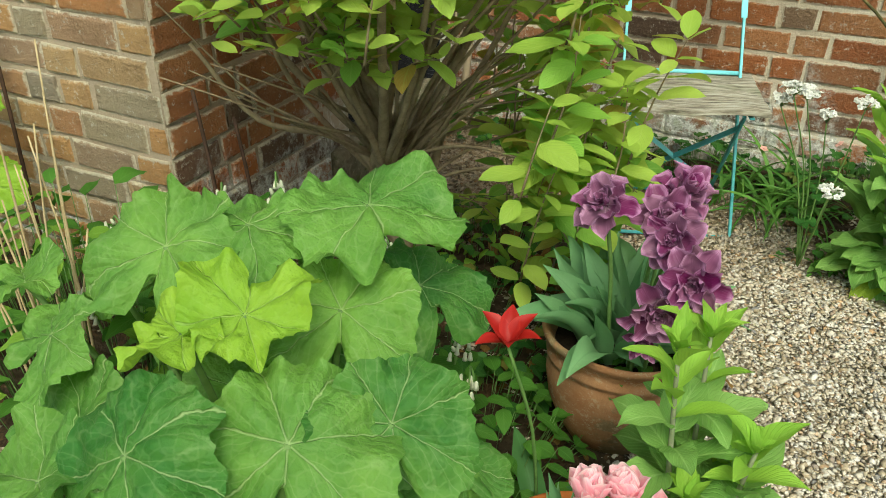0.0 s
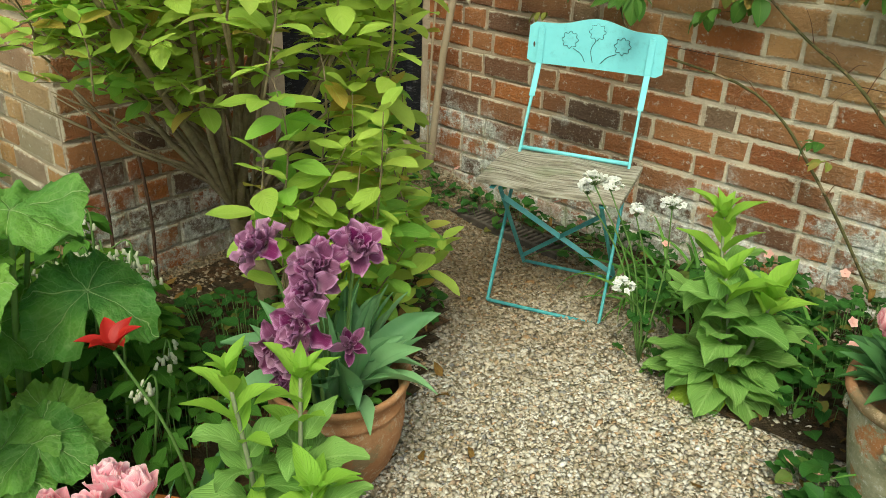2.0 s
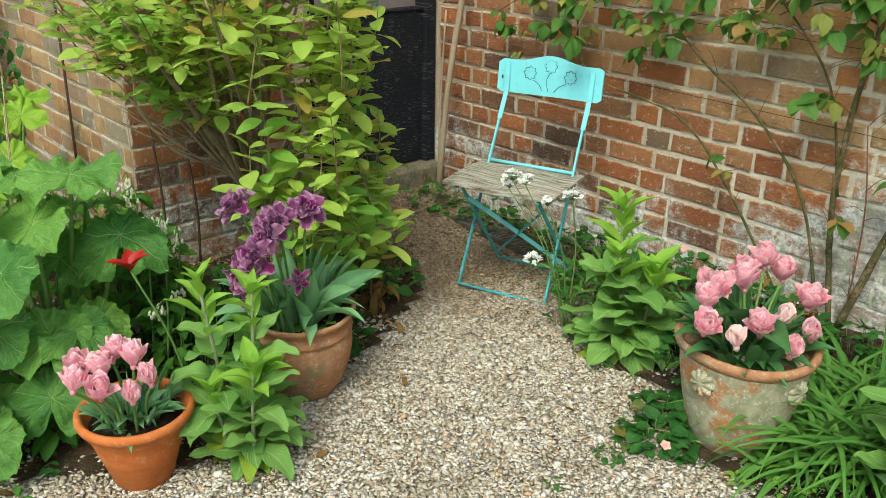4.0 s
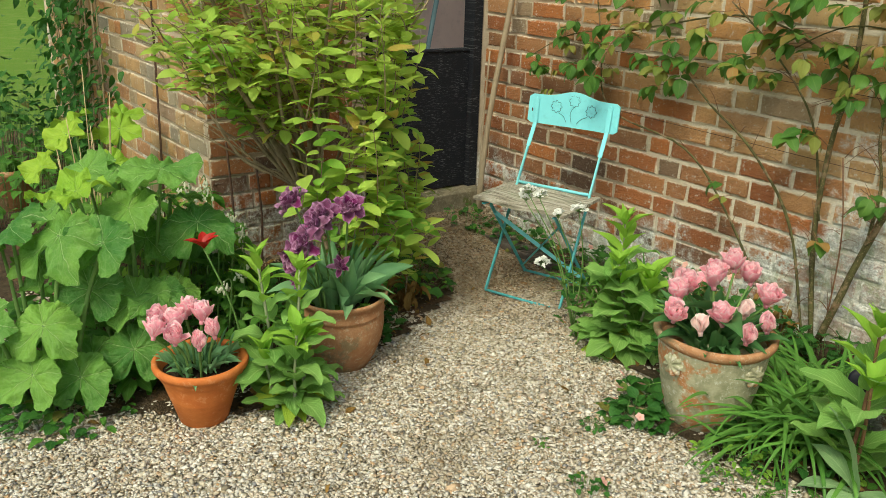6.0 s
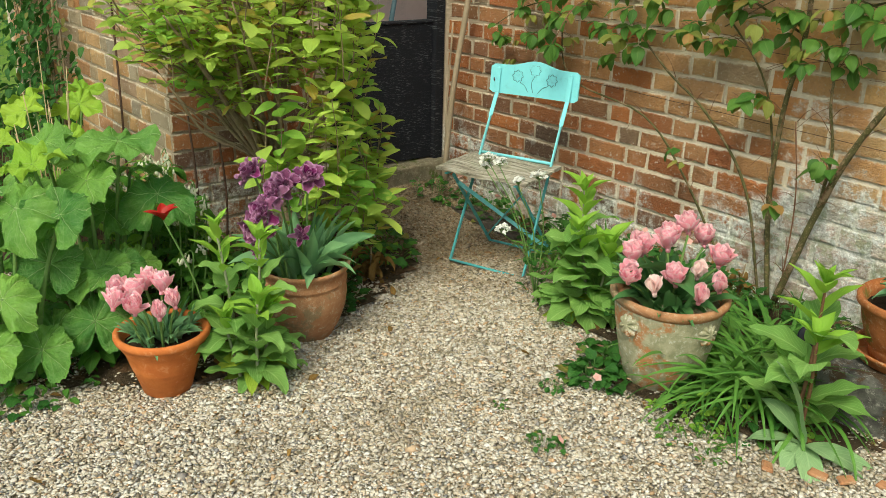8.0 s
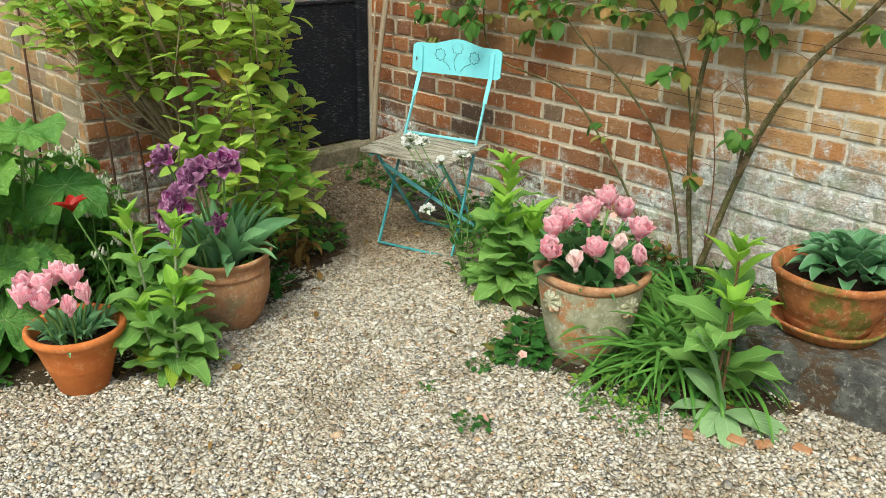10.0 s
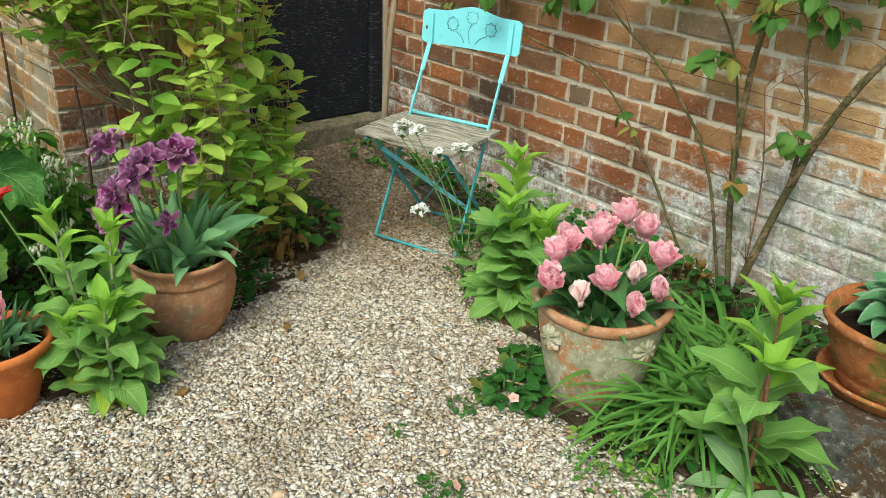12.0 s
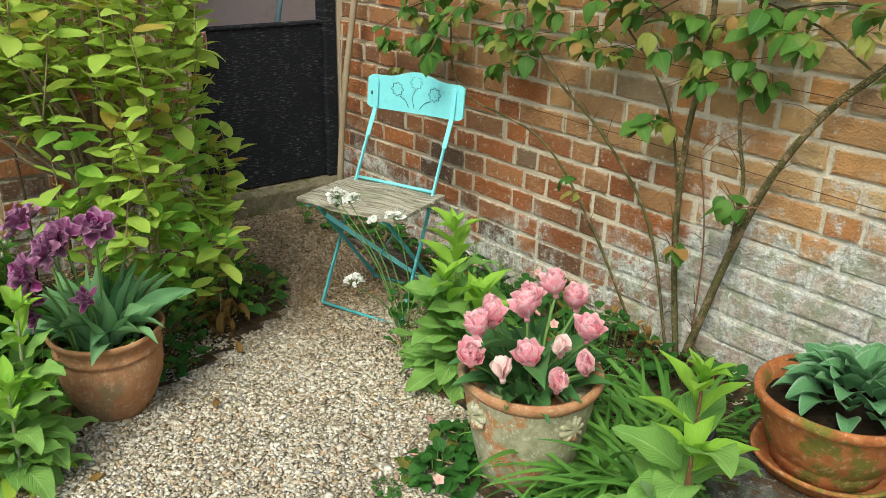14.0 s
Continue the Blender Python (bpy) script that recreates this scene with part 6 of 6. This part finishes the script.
def red_tulip():
    x, y, z = -0.147, 1.07, 0.465
    p = thing("red_tulip", pose(-0.12, 1.2, gz(-0.12)), "single red lily-flowered tulip on a long stem", "flower")
    top = Vector((x + 0.12, y - 1.2, z - gz(-0.12)))
    part("stem", Geo().add(*tube([(0, 0, 0), top * 0.55 + Vector((0.01, 0.02, 0)), top], 0.0036, 0.003, 7)).mesh("stem", STEM_GREEN), p)
    g = Geo()
    for ring in range(2):
        for i in range(3):
            g.add(*blade(0.070, 0.034, "lance", 50, 0.1, 0.02, 1, 7, 4, 0.4, ring * 3 + i), m=at((0, 0, 0), 120 * i + 60 * ring + 20 + R.uniform(-12, 12), R.uniform(35, 70)) @ Matrix.Translation((0, 0.003, 0)))
    part("flower", g.mesh("flower", PETAL_RED), p, m=Matrix.Translation(top))
    scatter_leaves(p, TULIP_LEAVES, [at((0, 0, 0), a, 60, 0, 0.2) for a in (40, 170, 290)])


red_tulip()


def umbels():
    """Flat white flower heads on thin stalks by the chair."""
    base = Vector((0.22, 2.42, gz(0.22)))
    p = thing("white_umbel_plant", Matrix.Translation(base), "slender plant with flat clusters of small white flowers", "plant")
    for x, y, z, r in ((0.125, 2.22, 0.585, 0.032), (0.155, 2.25, 0.57, 0.03), (0.10, 2.23, 0.55, 0.025), (0.29, 2.325, 0.54, 0.03), (0.257, 2.19, 0.345, 0.032), (0.21, 2.3, 0.50, 0.018)):
        q = Vector((x, y, z)) - base
        part("stem", Geo().add(*tube([(0, 0, 0), q * 0.5 + Vector((0.01, 0.02, 0.03)), q - Vector((0, 0, 0.03))], 0.003, 0.0018, 6)).mesh("stem", STEM_GREEN), p)
        head, rays = Geo(), Geo()
        fl = [(v.co.copy(), None) for v in WHITE_FLORET.vertices]
        for _ in range(34):
            a, d = R.uniform(0, 6.283), r * math.sqrt(R.random())
            f = q + Vector((math.cos(a) * d, math.sin(a) * d, R.uniform(-0.008, 0.008) - d * 0.4))
            head.add([v for v, _ in fl], [tuple(w.vertices) for w in WHITE_FLORET.polygons], m=at(f, R.uniform(0, 360), R.uniform(-15, 75)))
            rays.add(*tube([q - Vector((0, 0, 0.03)), f], 0.0006, 0.0006, 3, 1))
        part("flower_head", head.mesh("flower_head", PETAL_WHITE), p)
        part("umbel_frame", rays.mesh("umbel_frame", STEM_GREEN), p)["kind"] = "stuff"
    scatter_leaves(p, LOW, [at((R.uniform(-0.05, 0.05), R.uniform(-0.05, 0.05), R.uniform(0.03, 0.3)), R.uniform(0, 360), R.uniform(0, 50), 0, R.uniform(0.03, 0.05)) for _ in range(24)])


umbels()


def dry_stalks():
    """Last year's bleached stalks standing among the perennials."""
    p = thing("dry_stalks", pose(-1.12, 0.98, gz(-1.12)), "tuft of bleached dry stalks among the border plants", "plant")
    for k in range(16):
        a, b = R.uniform(-0.10, 0.10), R.uniform(-0.07, 0.07)
        h = R.uniform(0.45, 0.98)
        part("stalk", Geo().add(*tube([(a, b, 0), (a * 1.3 + R.uniform(-0.03, 0.03), b * 1.2, h * 0.5), (a * 1.8 + R.uniform(-0.08, 0.08), b * 1.6, h)], 0.0036, 0.0016, 6, 4, 0.08)).mesh("stalk", DRY_STALK), p)


dry_stalks()


# ---- poles, grating, rods, oddments ----
def oddments():
    p = thing("wooden_pole", pose(-1.16, 3.02, gz(-1.16)), "pale bare wooden pole leaning in the corner", "pole")
    part("shaft", Geo().add(*tube([(0, 0, 0), (0.065, 0.0, 0.6), (0.16, 0.03, 1.2), (0.26, 0.07, 1.95)], 0.016, 0.014, 10, 3, 0.03)).mesh("shaft", POLE_WOOD), p)
    p = thing("cane", pose(-1.205, 3.06, gz(-1.2)), "thin weathered cane in the corner", "cane")
    part("shaft", Geo().add(*tube([(0, 0, 0), (0.0, 0.01, 0.5), (0.02, 0.02, 0.95)], 0.006, 0.005, 8)).mesh("shaft", POLE_WOOD), p)
    g = thing("drain_grating", pose(-0.78, 2.93, gz(-0.8), 0, 0, -4), "grimy iron drain grating at the wall foot", "grating")
    for y in (-0.05, 0.05):
        part("edge_bar", bevelled(Geo().add(*box(-0.42, y - 0.008, 0.0, 0.42, y + 0.008, 0.03)), "edge_bar", CAST_IRON, 0.003, 1), g)
    slat = bevelled(Geo().add(*box(-0.006, -0.045, 0.004, 0.006, 0.045, 0.026)), "slat", CAST_IRON, 0.002, 1)
    for k in range(33):
        part("slat", slat, g, m=Matrix.Translation((-0.40 + 0.025 * k, 0, 0)))
    for x, top in ((-1.80, 1.6),):
        r = thing("iron_rod", pose(x, PIER_Y - 0.05, gz(x) - 0.02), "thin rusty iron rod against the pier", "rod", "rusty rods")
        part("shaft", Geo().add(*tube([(0, 0, 0), (0.01, 0.01, top * 0.5), (0.0, 0.02, top)], 0.006, 0.005, 7)).mesh("shaft", RUST), r)
    for y, top in ((1.60, 0.62), (1.74, 0.5)):
        r = thing("iron_rod", pose(DOOR_X + 0.06, y, gz(-1.2) - 0.02), "thin rusty iron rod against the pier", "rod", "rusty rods")
        part("shaft", Geo().add(*tube([(0, 0, 0), (0.0, 0.01, top * 0.5), (-0.02, 0.0, top)], 0.006, 0.005, 7)).mesh("shaft", RUST), r)
    s = thing("dry_straw", pose(0.87, 2.095, gz(0.87) + 0.014), "bleached dry stalk lying on the gravel", "straw")
    part("stalk", Geo().add(*tube([(-0.10, -0.045, 0), (0.0, 0.01, 0.006), (0.14, 0.05, 0.004)], 0.003, 0.0022, 6)).mesh("stalk", THORN), s)
    shard = bevelled(Geo().add([(-0.025, -0.012, 0), (0.024, -0.016, 0), (0.028, 0.012, 0), (-0.018, 0.018, 0), (-0.024, -0.011, 0.012), (0.022, -0.015, 0.011), (0.026, 0.011, 0.013), (-0.017, 0.016, 0.012)],
                              [(0, 3, 2, 1), (4, 5, 6, 7), (0, 1, 5, 4), (1, 2, 6, 5), (2, 3, 7, 6), (3, 0, 4, 7)]), "shard", TERRACOTTA_OLD, 0.003, 1)
    for x, y, a in ((1.60, 2.10, 20), (1.66, 2.13, 70), (1.74, 2.18, 10), (1.50, 2.03, 130)):
        tagged(new("pottery_shard", shard), "broken piece of orange terracotta on the gravel", "shard", "terracotta shards").matrix_basis = pose(x, y, gz(x), 8, 5, a)
    lamp = thing("garden_spotlight", pose(1.36, 2.44, gz(1.3)), "small black garden spotlight half hidden in leaves", "lamp")
    part("spike", Geo().add(*tube([(0, 0, 0), (0, 0, 0.2)], 0.007, 0.007, 8, 1)).mesh("spike", BLACK_PLASTIC), lamp)
    part("housing", Geo().add(*lathe([(0.02, 0), (0.036, 0.006), (0.04, 0.03), (0.036, 0.034), (0.03, 0.03)], 24)).mesh("housing", BLACK_PLASTIC), lamp, m=Matrix.Translation((0, 0, 0.21)) @ Matrix.Rotation(radians(35), 4, "X"))
    d = thing("withered_plant", pose(-0.40, 2.03, gz(-0.4)), "withered brown plant with curled dead leaves", "plant")
    dead = [blade_mesh("leaf", DEAD_LEAF, 1.0, 0.3, "lance", c, 0.6, 0.1, 2, 6, 2, 0, c) for c in (120, 170)]
    scatter_leaves(d, dead, [at((R.gauss(0, 0.02), R.gauss(0, 0.02), R.uniform(0.03, 0.13)), R.uniform(0, 360), R.uniform(-40, 60), 0, R.uniform(0.07, 0.12)) for _ in range(26)])
    part("stem", Geo().add(*tube([(0, 0, 0), (0.01, 0, 0.14)], 0.005, 0.003, 6, 1)).mesh("stem", BARK), d)
    d = thing("withered_plant", pose(0.76, 2.99, gz(0.76)), "dry reddish-brown dead leaves at the rose's foot", "plant")
    scatter_leaves(d, dead, [at((R.gauss(0, 0.04), R.gauss(0, 0.02), R.uniform(0.02, 0.16)), R.uniform(0, 360), R.uniform(-40, 60), 0, R.uniform(0.04, 0.08)) for _ in range(34)])
    part("stem", Geo().add(*tube([(0, 0, 0), (0.02, 0, 0.17)], 0.004, 0.002, 6, 1)).mesh("stem", BARK), d)
    # fallen leaves
    g = Geo()
    base = [blade(1.0, 0.5, "ovate", c, 0.3, 0.08, 2, 4, 2, 0, c) for c in (40, 90, -40)]
    made = 0
    while made < 420:
        x, y = R.uniform(-1.2, 1.7), R.uniform(0.5, 3.05)
        px, py = np.array([x]), np.array([y])
        bed = inside(px, py, BED_LEFT)[0] or inside(px, py, BED_RIGHT)[0]
        if not bed and R.random() > 0.05:
            continue
        g.add(*R.choice(base), m=at((x, y, gz(x) + R.uniform(0.004, 0.016)), R.uniform(0, 360), R.uniform(-15, 25), R.uniform(-40, 40), R.uniform(0.02, 0.055)))
        made += 1
    tagged(new("leaf_litter", g.mesh("leaf_litter", DEAD_LEAF)), "scattered brown fallen leaves", "leaves", kind="stuff")


oddments()


# ---- beyond the pier: climber on the wall, pots, trees over the lawn ----
def climber_mass(x0, x1, n, label, ymax=PIER_Y - 0.04, z1=1.9):
    p = thing("wall_climber", pose((x0 + x1) / 2, ymax, gz(x0)), label, "climber")
    g = Geo()
    for k in range(14):
        x = R.uniform(-0.5, 0.5) * (x1 - x0)
        g.add(*tube([(x * 0.6, -0.02, 0), (x + R.uniform(-0.1, 0.1), -0.04, z1 * 0.5), (x + R.uniform(-0.2, 0.2), -0.03, z1)], 0.007, 0.003, 5, 4))
    part("stem_tangle", g.mesh("stem_tangle", BARK), p)["kind"] = "stuff"
    leaf = [blade_mesh("leaf", LEAF_LOW, 1.0, 0.5, "ovate", c, 0.2, 0.05, 2, 5, 2, 0, c) for c in (30, 60)]
    scatter_leaves(p, leaf, [at((R.gauss(0, 0.28) * (x1 - x0), -abs(R.gauss(0, 0.12)), R.uniform(0.1, z1)), R.uniform(90, 270), R.uniform(-60, 20), R.uniform(-30, 30), R.uniform(0.04, 0.08)) for _ in range(n)], rest="foliage")


climber_mass(-3.6, -2.5, 1500, "dense dark green climber over the brick wall")


def tree(x, y, h, w, seed):
    rr = random.Random(seed)
    t = thing("tree", pose(x, y, gz(x) - 0.05), "broad leafy green tree beyond the lawn", "tree", "trees beyond the lawn")
    g = Geo().add(*tube([(0, 0, 0), (0.1, 0, h * 0.3), (0, 0.1, h * 0.55)], h * 0.035, h * 0.02, 9, 4, 0.06))
    leaf = Geo()
    for k in range(11):
        a = rr.uniform(0, 6.283)
        e = Vector((math.cos(a) * w * rr.uniform(0.3, 0.9), math.sin(a) * w * rr.uniform(0.3, 0.9), h * rr.uniform(0.45, 0.95)))
        g.add(*tube([(0, 0, h * rr.uniform(0.2, 0.5)), e * 0.6, e], h * 0.012, h * 0.003, 6, 3))
        for _ in range(230):
            v = e + Vector((rr.gauss(0, w * 0.22), rr.gauss(0, w * 0.22), rr.gauss(0, h * 0.09)))
            leaf.add(*blade(0.34, 0.2, "ovate", 30, 0.2, nl=2, nw=2), m=at(v, rr.uniform(0, 360), rr.uniform(-50, 50), rr.uniform(-40, 40), rr.uniform(0.7, 1.3)))
    part("trunk", g.mesh("trunk", BARK), t)
    part("crown", leaf.mesh("crown", LEAF_MID), t)


for k, (x, y, h, w) in enumerate(((-24, 7, 8, 3.2), (-26, 0, 7, 3.0), (-23, 14, 9, 3.4), (-20, -8, 7, 2.8), (-30, 4, 9, 3.5))):
    tree(x, y, h, w, k)
for x, y, r in ((-2.75, 0.95, 0.13), (-2.2, 0.62, 0.12)):
    q = pot("terracotta_pot", x, y, gz(x) - 0.005, [(r * 0.65, 0), (r * 0.7, 0.004), (r * 0.95, 0.2), (r * 1.05, 0.21), (r * 1.05, 0.24), (r * 0.95, 0.24), (r * 0.9, 0.2), (0.01, 0.19)], TERRACOTTA_OLD, "old terracotta pot among the border plants", r * 0.9, 0.2)
    scatter_leaves(q, MID, [at((R.gauss(0, 0.03), R.gauss(0, 0.03), 0.21), R.uniform(0, 360), R.uniform(20, 80), 0, R.uniform(0.08, 0.14)) for _ in range(20)])

# ---- bricks, laid last ----
Z0 = -0.132
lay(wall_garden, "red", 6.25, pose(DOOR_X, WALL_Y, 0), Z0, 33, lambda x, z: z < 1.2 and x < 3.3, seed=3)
lay(wall_south, "buff", 2.9, pose(DOOR_X - 2.9, PIER_Y, 0), Z0 - 0.01, 33, lambda x, z: z < 1.5 and x > 1.35, seed=4)
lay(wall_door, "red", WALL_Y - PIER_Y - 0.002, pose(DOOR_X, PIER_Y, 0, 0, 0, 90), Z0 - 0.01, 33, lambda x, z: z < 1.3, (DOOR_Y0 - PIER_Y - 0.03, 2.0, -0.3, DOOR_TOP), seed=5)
